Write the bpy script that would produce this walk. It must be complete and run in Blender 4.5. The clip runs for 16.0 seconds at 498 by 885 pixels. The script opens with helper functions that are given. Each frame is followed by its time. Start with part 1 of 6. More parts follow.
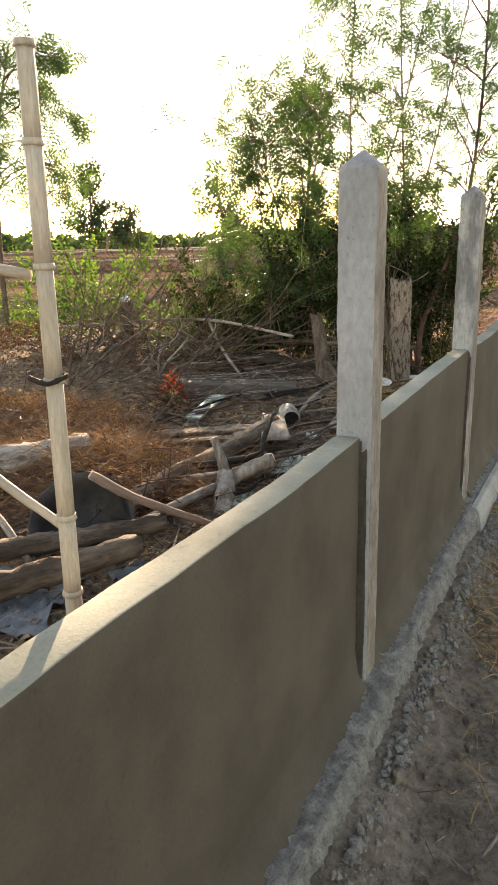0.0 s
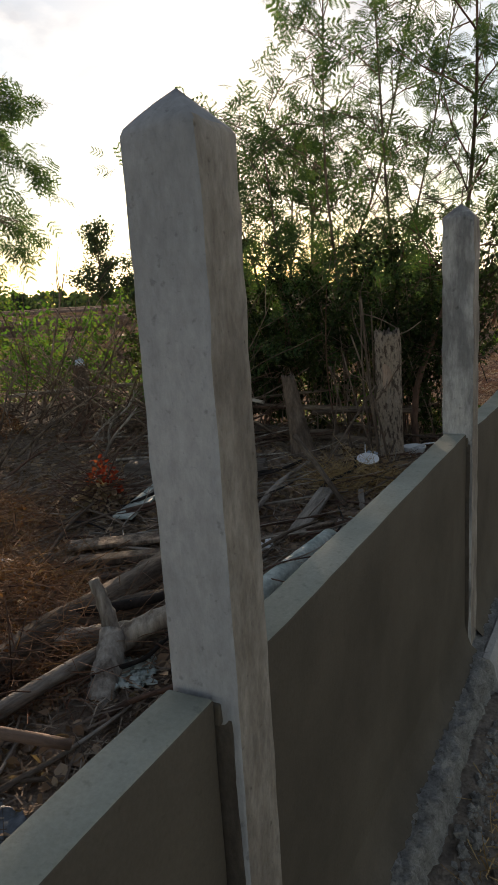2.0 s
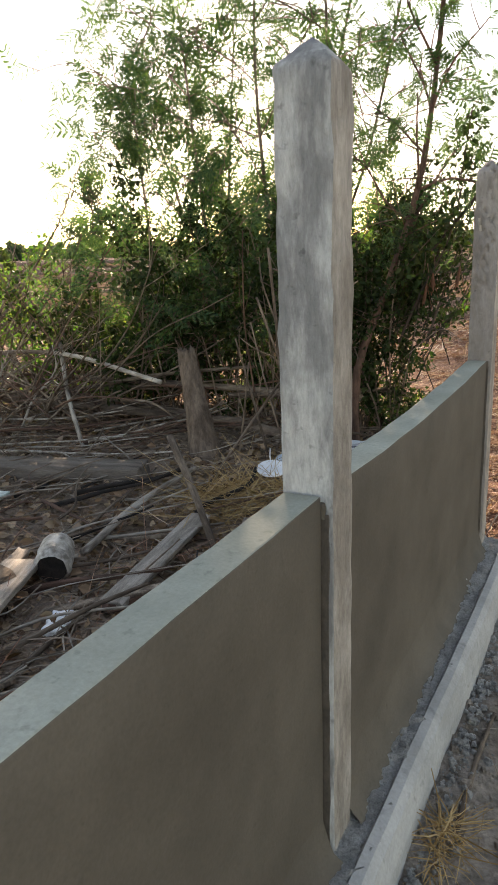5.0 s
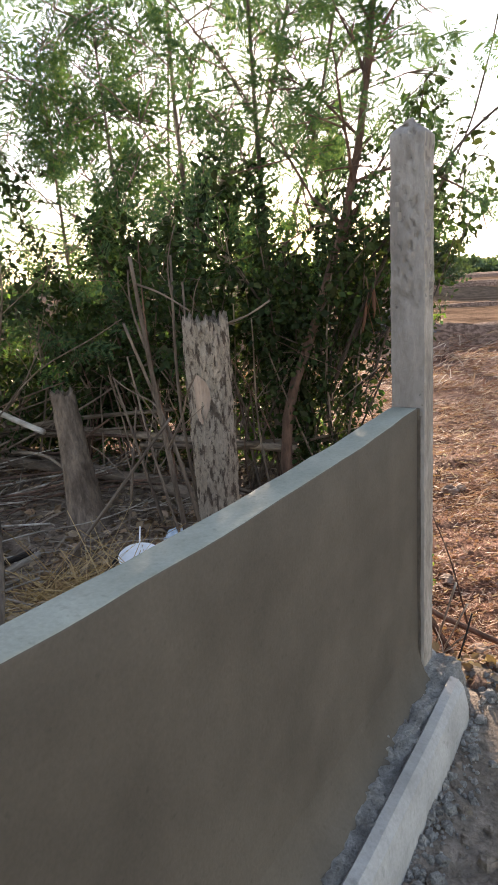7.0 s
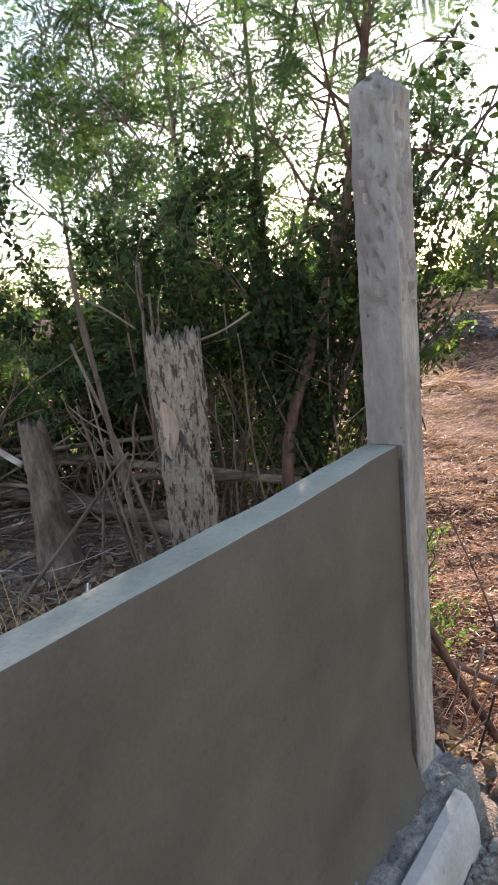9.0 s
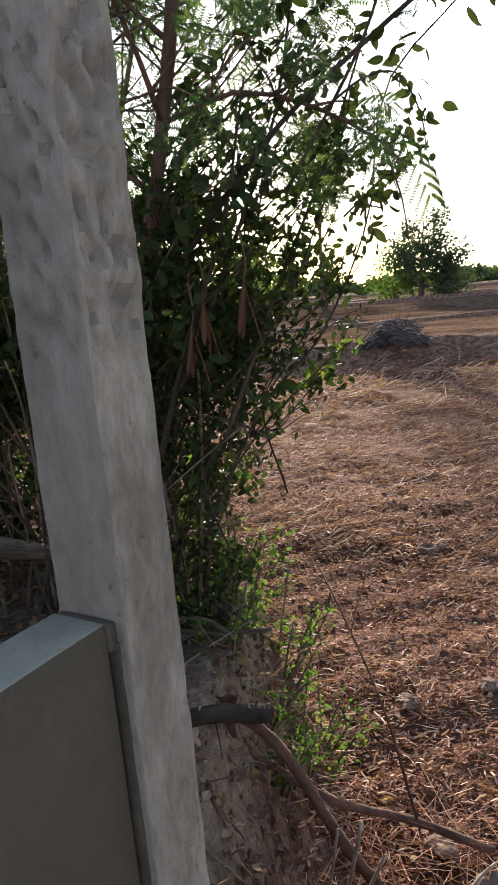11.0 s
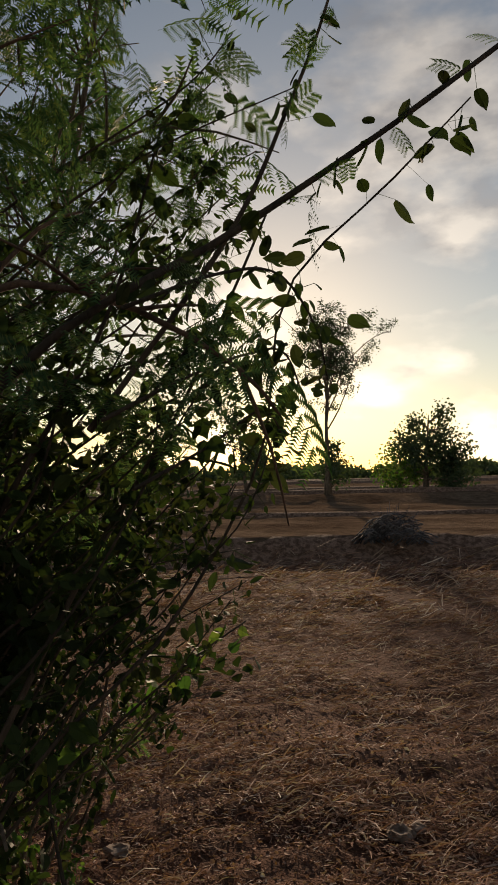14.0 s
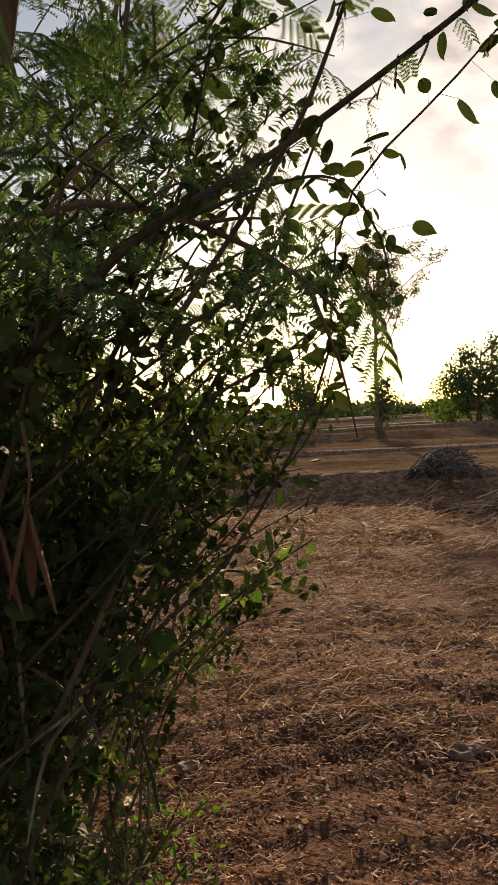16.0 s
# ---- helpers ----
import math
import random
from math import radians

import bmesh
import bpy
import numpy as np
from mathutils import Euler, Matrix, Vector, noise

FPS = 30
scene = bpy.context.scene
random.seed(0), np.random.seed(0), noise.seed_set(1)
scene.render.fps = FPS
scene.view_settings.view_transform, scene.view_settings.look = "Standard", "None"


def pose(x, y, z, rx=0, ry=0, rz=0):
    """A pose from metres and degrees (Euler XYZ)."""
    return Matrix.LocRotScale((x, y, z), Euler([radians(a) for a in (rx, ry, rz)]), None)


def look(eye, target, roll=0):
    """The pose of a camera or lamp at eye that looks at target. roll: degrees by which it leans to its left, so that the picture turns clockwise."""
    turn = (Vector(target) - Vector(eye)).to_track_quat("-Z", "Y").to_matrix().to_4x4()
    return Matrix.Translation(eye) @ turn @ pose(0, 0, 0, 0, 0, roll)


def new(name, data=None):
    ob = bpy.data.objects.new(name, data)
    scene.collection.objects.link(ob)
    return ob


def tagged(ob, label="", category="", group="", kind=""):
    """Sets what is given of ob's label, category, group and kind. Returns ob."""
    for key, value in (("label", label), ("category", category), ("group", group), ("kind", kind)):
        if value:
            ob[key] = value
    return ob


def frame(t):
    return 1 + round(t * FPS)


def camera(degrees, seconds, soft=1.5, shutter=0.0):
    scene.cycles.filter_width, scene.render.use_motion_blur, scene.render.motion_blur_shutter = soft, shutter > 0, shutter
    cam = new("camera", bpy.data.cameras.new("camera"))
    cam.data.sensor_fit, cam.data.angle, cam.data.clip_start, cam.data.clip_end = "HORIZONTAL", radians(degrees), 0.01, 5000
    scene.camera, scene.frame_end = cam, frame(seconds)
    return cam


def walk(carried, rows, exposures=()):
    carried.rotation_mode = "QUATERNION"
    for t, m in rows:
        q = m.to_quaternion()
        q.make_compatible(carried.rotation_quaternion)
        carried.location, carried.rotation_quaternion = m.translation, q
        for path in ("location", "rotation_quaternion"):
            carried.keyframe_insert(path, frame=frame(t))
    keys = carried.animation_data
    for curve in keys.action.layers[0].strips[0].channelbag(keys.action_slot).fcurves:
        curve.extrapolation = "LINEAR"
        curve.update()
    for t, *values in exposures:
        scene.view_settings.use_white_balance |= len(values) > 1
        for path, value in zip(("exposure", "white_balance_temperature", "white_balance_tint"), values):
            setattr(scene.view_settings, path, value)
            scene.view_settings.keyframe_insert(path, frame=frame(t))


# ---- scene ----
cam = camera(39.1, 16.0, 1.7)
PATH = [
    (0, (0.672, -0.17, 1.704), (-0.195, 1.547, 1.155), -1.3),
    (0.5, (0.59, 0.127, 1.705), (-0.197, 1.864, 1.101), -1.7),
    (1, (0.621, 0.482, 1.691), (-0.226, 2.224, 1.191), -2.7),
    (1.5, (0.594, 0.788, 1.688), (-0.362, 2.475, 1.201), -2.9),
    (2, (0.527, 1.148, 1.687), (-0.394, 2.873, 1.272), -3.4),
    (2.5, (0.551, 1.389, 1.666), (-0.355, 3.095, 1.146), -4.5),
    (3, (0.602, 1.691, 1.632), (-0.486, 3.294, 1.133), -4.8),
    (3.5, (0.536, 1.97, 1.616), (-0.489, 3.619, 1.138), -3.5),
    (3.7, (0.485, 2.064, 1.626), (-0.466, 3.772, 1.201), -2.8),
    (4, (0.46, 2.203, 1.617), (-0.372, 3.928, 1.04), -4.0),
    (4.5, (0.501, 2.45, 1.593), (-0.402, 4.174, 1.134), -3.2),
    (5, (0.535, 2.681, 1.594), (-0.379, 4.38, 1.064), -2.1),
    (5.2, (0.531, 2.773, 1.584), (-0.367, 4.477, 1.045), -3.0),
    (7.3, (0.635, 4.028, 1.476), (-0.395, 5.699, 1.089), -3.2),
    (7.5, (0.629, 4.137, 1.489), (-0.455, 5.787, 1.171), -3.6),
    (8, (0.653, 4.322, 1.485), (-0.449, 5.928, 1.033), -5.2),
    (8.2, (0.688, 4.343, 1.473), (-0.491, 5.9, 1.038), -5.9),
    (10.3, (0.685, 4.983, 1.435), (-0.395, 6.632, 1.092), -4.7),
    (10.5, (0.62, 5.127, 1.435), (-0.464, 6.771, 1.085), -5.5),
    (11, (0.552, 5.434, 1.42), (-0.464, 7.111, 1.024), -5.1),
    (11.5, (0.559, 5.798, 1.411), (-0.702, 7.328, 1.148), -4.5),
    (12, (0.523, 6.101, 1.446), (-0.707, 7.675, 1.343), -3.8),
    (12.5, (0.469, 6.332, 1.533), (-0.689, 7.963, 1.511), -3.3),
    (13, (0.49, 6.342, 1.592), (-0.568, 8.039, 1.589), -0.9),
    (13.5, (0.52, 6.349, 1.614), (-0.518, 8.056, 1.703), -1.5),
    (14, (0.518, 6.335, 1.612), (-0.51, 8.047, 1.712), -1.2),
    (14.5, (0.516, 6.311, 1.615), (-0.507, 8.026, 1.73), -0.6),
    (15, (0.518, 6.322, 1.602), (-0.524, 8.029, 1.601), -1.2),
    (15.5, (0.502, 6.304, 1.589), (-0.561, 7.998, 1.583), -0.5),
    (16, (0.489, 6.312, 1.566), (-0.661, 7.947, 1.502), -3.0),
]
EXPOSURES = [(0.0, 2.12, 8900, 17), (0.5, 1.34, 8350, 16), (0.8, 1.29, 8200, 16), (1.5, 0.97, 7950, 16), (2.0, 0.55, 7800, 16), (2.5, 1.39, 7850, 16), (3.0, 1.18, 7700, 16), (3.5, 1.73, 7825, 16), (4.0, 1.95, 7850, 16), (4.5, 2.57, 7875, 16), (5.0, 2.07, 7900, 16), (7.5, 2.24, 7083, 20), (8.2, 2.24, 6897, 20), (10.5, 1.86, 6668, 20), (11.2, 1.36, 6910, 19), (12.0, 1.66, 7350, 16), (12.5, 0.82, 7775, 16), (13.0, 0.23, 8000, 15), (13.4, -0.36, 8133, 15), (15.0, -0.23, 8466, 17), (15.5, 0.22, 9183, 18), (16.0, 0.55, 9200, 20)]
walk(cam, [(t, look(eye, target, roll)) for t, eye, target, roll in PATH], EXPOSURES)

# ---- sky and sun ----
SUN_TURN, SUN_UP = 28.9, 13.8  # degrees towards -x from +y, degrees above the horizon
world = bpy.data.worlds.new("evening_sky")
scene.world = world
world.use_nodes = True
wn, wl = world.node_tree.nodes, world.node_tree.links
sky = wn.new("ShaderNodeTexSky")
sky.sky_type, sky.sun_disc = "NISHITA", False
sky.sun_elevation, sky.sun_rotation = radians(SUN_UP), radians(-SUN_TURN)
sky.air_density, sky.dust_density, sky.ozone_density = 1.0, 0.22, 1.0
coord = wn.new("ShaderNodeTexCoord")
stretch = wn.new("ShaderNodeMapping")
stretch.inputs["Scale"].default_value = (2.2, 2.2, 4.5)
stretch.inputs["Location"].default_value = (0.35, 0.1, 0.0)
puff, shade = wn.new("ShaderNodeTexNoise"), wn.new("ShaderNodeTexNoise")
puff.inputs["Scale"].default_value, puff.inputs["Detail"].default_value = 2.2, 10.0
shade.inputs["Scale"].default_value, shade.inputs["Detail"].default_value = 5.0, 8.0
ramp, tone = wn.new("ShaderNodeValToRGB"), wn.new("ShaderNodeValToRGB")
ramp.color_ramp.elements[0].position, ramp.color_ramp.elements[1].position = 0.48, 0.64
ramp.color_ramp.elements[1].color = (0.85, 0.85, 0.85, 1)
tone.color_ramp.elements[0].position, tone.color_ramp.elements[1].position = 0.36, 0.6
tone.color_ramp.elements[0].color, tone.color_ramp.elements[1].color = (0.78, 0.8, 0.84, 1), (1.6, 1.57, 1.5, 1)
veil, cloud = wn.new("ShaderNodeMixRGB"), wn.new("ShaderNodeMixRGB")  # clouds: sky light scattered to a greyer tone
veil.blend_type, veil.inputs["Fac"].default_value = "MULTIPLY", 1.0
grey = wn.new("ShaderNodeHueSaturation")
grey.inputs["Saturation"].default_value = 0.35
background = wn["Background"]
background.inputs["Strength"].default_value = 0.11
wl.new(coord.outputs["Generated"], stretch.inputs["Vector"])
for node in (puff, shade):
    wl.new(stretch.outputs["Vector"], node.inputs["Vector"])
wl.new(puff.outputs["Fac"], ramp.inputs["Fac"])
wl.new(shade.outputs["Fac"], tone.inputs["Fac"])
wl.new(sky.outputs["Color"], grey.inputs["Color"])
wl.new(grey.outputs["Color"], veil.inputs["Color1"])
wl.new(tone.outputs["Color"], veil.inputs["Color2"])
wl.new(ramp.outputs["Color"], cloud.inputs["Fac"])
wl.new(sky.outputs["Color"], cloud.inputs["Color1"])
wl.new(veil.outputs["Color"], cloud.inputs["Color2"])
wl.new(cloud.outputs["Color"], background.inputs["Color"])

sun_data = bpy.data.lights.new("sun", "SUN")
sun_data.energy, sun_data.angle, sun_data.color = 5.0, radians(0.6), (1.0, 0.86, 0.7)
sun = new("sun", sun_data)
toward_sun = Vector((-math.sin(radians(SUN_TURN)) * math.cos(radians(SUN_UP)), math.cos(radians(SUN_TURN)) * math.cos(radians(SUN_UP)), math.sin(radians(SUN_UP))))
sun.matrix_world = look(toward_sun * 60, (0, 0, 0))


# ---- materials ----
def surface(name, dark, light, scale=3.0, fine=60.0, rough=0.85, bump=0.4, depth=0.01, stretch=(1, 1, 1), contrast=0.5, metal=0.0, vary=0.0, world_space=False, edge=(0.36, 0.64), pits=None, gloss=0.3):
    """A rough material: two colours mixed by blotches, fine grain over them, and relief."""
    m = bpy.data.materials.new(name)
    m.use_nodes = True
    n, l = m.node_tree.nodes, m.node_tree.links
    bsdf = n["Principled BSDF"]
    bsdf.inputs["Roughness"].default_value, bsdf.inputs["Metallic"].default_value = rough, metal
    bsdf.inputs["Specular IOR Level"].default_value = gloss
    tc, mp = n.new("ShaderNodeTexCoord"), n.new("ShaderNodeMapping")
    mp.inputs["Scale"].default_value = stretch
    if world_space:
        l.new(n.new("ShaderNodeNewGeometry").outputs["Position"], mp.inputs["Vector"])
    else:
        l.new(tc.outputs["Object"], mp.inputs["Vector"])
    big, small = n.new("ShaderNodeTexNoise"), n.new("ShaderNodeTexNoise")
    big.inputs["Scale"].default_value, big.inputs["Detail"].default_value, big.inputs["Roughness"].default_value = scale, 6.0, 0.6
    small.inputs["Scale"].default_value, small.inputs["Detail"].default_value, small.inputs["Roughness"].default_value = fine, 5.0, 0.7
    for node in (big, small):
        l.new(mp.outputs["Vector"], node.inputs["Vector"])
    cr = n.new("ShaderNodeValToRGB")
    cr.color_ramp.elements[0].position, cr.color_ramp.elements[1].position = edge
    cr.color_ramp.elements[0].color, cr.color_ramp.elements[1].color = (*dark, 1), (*light, 1)
    l.new(big.outputs["Fac"], cr.inputs["Fac"])
    grain = n.new("ShaderNodeMapRange")
    grain.inputs["From Min"].default_value, grain.inputs["From Max"].default_value = 0.3, 0.7
    grain.inputs["To Min"].default_value, grain.inputs["To Max"].default_value = 1 - contrast, 1 + contrast * 0.6
    l.new(small.outputs["Fac"], grain.inputs["Value"])
    mul = n.new("ShaderNodeMixRGB")
    mul.blend_type, mul.inputs["Fac"].default_value = "MULTIPLY", 1.0
    l.new(cr.outputs["Color"], mul.inputs["Color1"])
    l.new(grain.outputs["Result"], mul.inputs["Color2"])
    out, height = mul, small.outputs["Fac"]
    if pits:
        hole, mask, dip, low = n.new("ShaderNodeTexNoise"), n.new("ShaderNodeMapRange"), n.new("ShaderNodeMixRGB"), n.new("ShaderNodeMath")
        hole.inputs["Scale"].default_value, hole.inputs["Detail"].default_value = pits[0], 3.0
        l.new(tc.outputs["Object"], hole.inputs["Vector"])
        mask.inputs["From Min"].default_value, mask.inputs["From Max"].default_value = pits[1], pits[1] + 0.1
        mask.inputs["To Min"].default_value, mask.inputs["To Max"].default_value = 1.0, pits[2]
        l.new(hole.outputs["Fac"], mask.inputs["Value"])
        dip.blend_type, dip.inputs["Fac"].default_value = "MULTIPLY", 1.0
        l.new(mul.outputs["Color"], dip.inputs["Color1"])
        l.new(mask.outputs["Result"], dip.inputs["Color2"])
        low.operation = "MULTIPLY_ADD"
        low.inputs[1].default_value = 0.5
        l.new(mask.outputs["Result"], low.inputs[0])
        l.new(small.outputs["Fac"], low.inputs[2])
        out, height = dip, low.outputs["Value"]
    if vary:
        info, hsv, mr = n.new("ShaderNodeObjectInfo"), n.new("ShaderNodeHueSaturation"), n.new("ShaderNodeMapRange")
        mr.inputs["To Min"].default_value, mr.inputs["To Max"].default_value = 1 - vary, 1 + vary
        l.new(info.outputs["Random"], mr.inputs["Value"])
        l.new(mr.outputs["Result"], hsv.inputs["Value"])
        l.new(out.outputs["Color"], hsv.inputs["Color"])
        out = hsv
    l.new(out.outputs["Color"], bsdf.inputs["Base Color"])
    bp = n.new("ShaderNodeBump")
    bp.inputs["Strength"].default_value, bp.inputs["Distance"].default_value = bump, depth
    l.new(height, bp.inputs["Height"])
    l.new(bp.outputs["Normal"], bsdf.inputs["Normal"])
    return m


def scraps(name, colours, rough=0.8, through_light=0.0):
    """A material for many small loose pieces in one mesh: each island takes its own colour; leaves let light through."""
    m = bpy.data.materials.new(name)
    m.use_nodes = True
    n, l = m.node_tree.nodes, m.node_tree.links
    bsdf, out = n["Principled BSDF"], n["Material Output"]
    bsdf.inputs["Roughness"].default_value = rough
    bsdf.inputs["Specular IOR Level"].default_value = 0.07
    geo, cr = n.new("ShaderNodeNewGeometry"), n.new("ShaderNodeValToRGB")
    cr.color_ramp.interpolation = "LINEAR"
    while len(cr.color_ramp.elements) < len(colours):
        cr.color_ramp.elements.new(0.5)
    for k, c in enumerate(colours):
        cr.color_ramp.elements[k].position = k / max(1, len(colours) - 1)
        cr.color_ramp.elements[k].color = (*c, 1)
    l.new(geo.outputs["Random Per Island"], cr.inputs["Fac"])
    l.new(cr.outputs["Color"], bsdf.inputs["Base Color"])
    if through_light:
        tr, mix, gain = n.new("ShaderNodeBsdfTranslucent"), n.new("ShaderNodeMixShader"), n.new("ShaderNodeMixRGB")
        gain.blend_type, gain.inputs["Fac"].default_value, gain.inputs["Color2"].default_value = "MULTIPLY", 1.0, (1.3, 1.5, 0.7, 1)
        l.new(cr.outputs["Color"], gain.inputs["Color1"])
        l.new(gain.outputs["Color"], tr.inputs["Color"])
        mix.inputs["Fac"].default_value = through_light
        l.new(bsdf.outputs["BSDF"], mix.inputs[1])
        l.new(tr.outputs["BSDF"], mix.inputs[2])
        l.new(mix.outputs["Shader"], out.inputs["Surface"])
    return m


def plain(name, colour, rough=0.5, metal=0.0):
    m = bpy.data.materials.new(name)
    m.use_nodes = True
    b = m.node_tree.nodes["Principled BSDF"]
    b.inputs["Base Color"].default_value = (*colour, 1)
    b.inputs["Roughness"].default_value, b.inputs["Metallic"].default_value = rough, metal
    return m


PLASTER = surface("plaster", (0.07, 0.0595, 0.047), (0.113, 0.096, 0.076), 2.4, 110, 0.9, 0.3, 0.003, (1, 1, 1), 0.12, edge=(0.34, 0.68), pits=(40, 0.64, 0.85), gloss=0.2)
PLASTER_TOP = surface("paler_plaster_top", (0.22, 0.228, 0.19), (0.32, 0.328, 0.28), 2.5, 120, 0.9, 0.3, 0.004, (1, 1, 1), 0.14, pits=(55, 0.62, 0.8), gloss=0.15)
POST = surface("cast_concrete", (0.235, 0.243, 0.26), (0.36, 0.37, 0.388), 4.0, 55, 0.9, 0.5, 0.006, (1, 1, 0.45), 0.2, edge=(0.32, 0.62), pits=(60, 0.63, 0.7))
POST_STREAKED = surface("streaked_cast_concrete", (0.21, 0.21, 0.212), (0.42, 0.42, 0.415), 10.0, 60, 0.9, 0.8, 0.01, (1, 1, 0.3), 0.3, edge=(0.46, 0.6), pits=(30, 0.63, 0.6), gloss=0.15)
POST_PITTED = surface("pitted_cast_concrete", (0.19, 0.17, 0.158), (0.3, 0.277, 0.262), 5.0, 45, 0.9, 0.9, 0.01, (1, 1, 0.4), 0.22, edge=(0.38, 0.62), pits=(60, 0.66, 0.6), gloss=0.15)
# tan concrete; the warmer, lighter light on the +x faces is in this colour
POST_SIDE = surface("tan_side_lit_concrete", (0.235, 0.205, 0.178), (0.39, 0.35, 0.312), 9.0, 60, 0.9, 1.0, 0.01, (1, 1, 0.4), 0.3, edge=(0.4, 0.62), pits=(80, 0.67, 0.6), gloss=0.15)
# near-black brown: the shade of the groove beside each post, as a colour
JOINT_SHADE = surface("shaded_joint", (0.05, 0.042, 0.036), (0.11, 0.092, 0.076), 9, 90, 0.85, 0.6, 0.006, (1, 1, 0.5), 0.3)
ROUGH_MORTAR = surface("rough_mortar", (0.23, 0.224, 0.213), (0.39, 0.382, 0.367), 18, 120, 0.95, 1.0, 0.018, (1, 1, 1), 0.35, pits=(90, 0.58, 0.7), gloss=0.1)
SMOOTH_CURB = surface("smooth_cement", (0.26, 0.258, 0.25), (0.38, 0.376, 0.365), 4, 80, 0.85, 0.3, 0.004, (1, 1, 1), 0.15, pits=(30, 0.62, 0.8), gloss=0.15)
YARD = surface("trodden_dirt", (0.15, 0.123, 0.1), (0.31, 0.262, 0.22), 1.8, 22, 0.95, 1.0, 0.05, (1, 1, 1), 0.5, world_space=True, gloss=0.1)
LOT = surface("littered_soil", (0.17, 0.122, 0.092), (0.38, 0.285, 0.218), 1.5, 26, 0.95, 1.0, 0.06, (1, 1, 1), 0.5, world_space=True, gloss=0.1)
FIELD = surface("stubble_field_soil", (0.1, 0.049, 0.034), (0.222, 0.124, 0.089), 0.6, 8, 0.95, 1.0, 0.12, (0.8, 1.25, 1), 0.5, world_space=True, gloss=0.04)
FAR_FIELD = surface("far_stubble_soil", (0.1, 0.066, 0.046), (0.215, 0.15, 0.106), 0.35, 3.5, 0.95, 1.0, 0.2, (0.7, 1.3, 1), 0.5, world_space=True, gloss=0.0)
BANK = surface("bank_soil", (0.14, 0.084, 0.06), (0.33, 0.21, 0.16), 7, 45, 0.95, 1.0, 0.04, (1, 1, 1), 0.55, world_space=True, gloss=0.05, edge=(0.42, 0.6))
BARK = surface("grey_brown_bark", (0.09, 0.065, 0.05), (0.22, 0.165, 0.125), 14, 70, 0.95, 0.9, 0.012, (1, 1, 0.3), 0.4, vary=0.25)
RED_BARK = surface("reddish_bark", (0.07, 0.042, 0.032), (0.18, 0.105, 0.075), 14, 70, 0.95, 0.8, 0.01, (1, 1, 0.3), 0.4, vary=0.2)
DRY_WOOD = surface("weathered_dry_wood", (0.1, 0.072, 0.053), (0.29, 0.225, 0.17), 12, 80, 0.9, 0.9, 0.01, (1, 1, 0.18), 0.45, vary=0.3, edge=(0.42, 0.6))
DARK_BARK = surface("dark_twig_bark", (0.028, 0.02, 0.016), (0.085, 0.058, 0.043), 14, 70, 0.95, 0.8, 0.008, (1, 1, 0.3), 0.4, vary=0.25)
PALE_WOOD = surface("bleached_wood", (0.15, 0.12, 0.096), (0.43, 0.385, 0.33), 12, 60, 0.9, 0.9, 0.01, (1, 1, 0.2), 0.4, vary=0.15, edge=(0.4, 0.58))
BOARD = surface("sawn_board_wood", (0.16, 0.135, 0.11), (0.36, 0.315, 0.27), 5, 60, 0.85, 0.5, 0.005, (6, 0.8, 6), 0.4, vary=0.2)
CHAR = surface("charred_wood", (0.012, 0.01, 0.009), (0.045, 0.035, 0.03), 12, 60, 0.9, 0.9, 0.01, (1, 1, 0.4), 0.4)
STUMP = surface("flaking_stump_bark", (0.115, 0.085, 0.067), (0.4, 0.325, 0.262), 44, 110, 0.95, 1.0, 0.02, (1, 1, 0.34), 0.4, edge=(0.41, 0.5), pits=(75, 0.6, 0.45))
CUT = surface("fresh_cut_wood", (0.26, 0.18, 0.135), (0.38, 0.275, 0.215), 15, 70, 0.85, 0.5, 0.006, (1, 1, 0.2), 0.3)
GREY_STALK = surface("grey_dry_stalk", (0.035, 0.034, 0.04), (0.17, 0.165, 0.18), 6, 60, 0.8, 0.4, 0.005, (1, 1, 0.3), 0.3, vary=0.3)
BAMBOO = surface("dry_bamboo", (0.33, 0.285, 0.225), (0.53, 0.475, 0.395), 6, 90, 0.6, 0.3, 0.002, (3, 3, 0.4), 0.25)
WHITE_PLASTIC = surface("white_plastic", (0.7, 0.72, 0.74), (0.8, 0.81, 0.82), 12, 60, 0.35, 0.1, 0.002, (1, 1, 1), 0.06)
MUDDY_PLASTIC = surface("muddy_clear_plastic", (0.17, 0.145, 0.12), (0.52, 0.48, 0.43), 22, 60, 0.45, 0.4, 0.005, (1, 1, 1), 0.3)
SILVER_SHEET = surface("crumpled_silver_sheet", (0.33, 0.39, 0.36), (0.58, 0.65, 0.6), 10, 40, 0.5, 0.4, 0.006, (1, 1, 1), 0.25)
BLACK_PLASTIC = surface("dusty_black_plastic", (0.02, 0.02, 0.022), (0.06, 0.058, 0.055), 7, 60, 0.5, 0.3, 0.004, (1, 1, 1), 0.3)
GREY_SHEET = surface("grey_plastic_sheet", (0.1, 0.115, 0.13), (0.2, 0.22, 0.24), 8, 50, 0.45, 0.4, 0.006, (1, 1, 1), 0.3)
BLUE_PLASTIC = surface("pale_blue_plastic", (0.3, 0.4, 0.52), (0.55, 0.63, 0.7), 14, 60, 0.4, 0.3, 0.004, (1, 1, 1), 0.2)
PURPLE = plain("purple_liquid", (0.06, 0.035, 0.12), 0.15)
STONE = surface("field_stone", (0.12, 0.08, 0.06), (0.27, 0.195, 0.155), 8, 40, 0.9, 0.6, 0.01, (1, 1, 1), 0.3, vary=0.2)
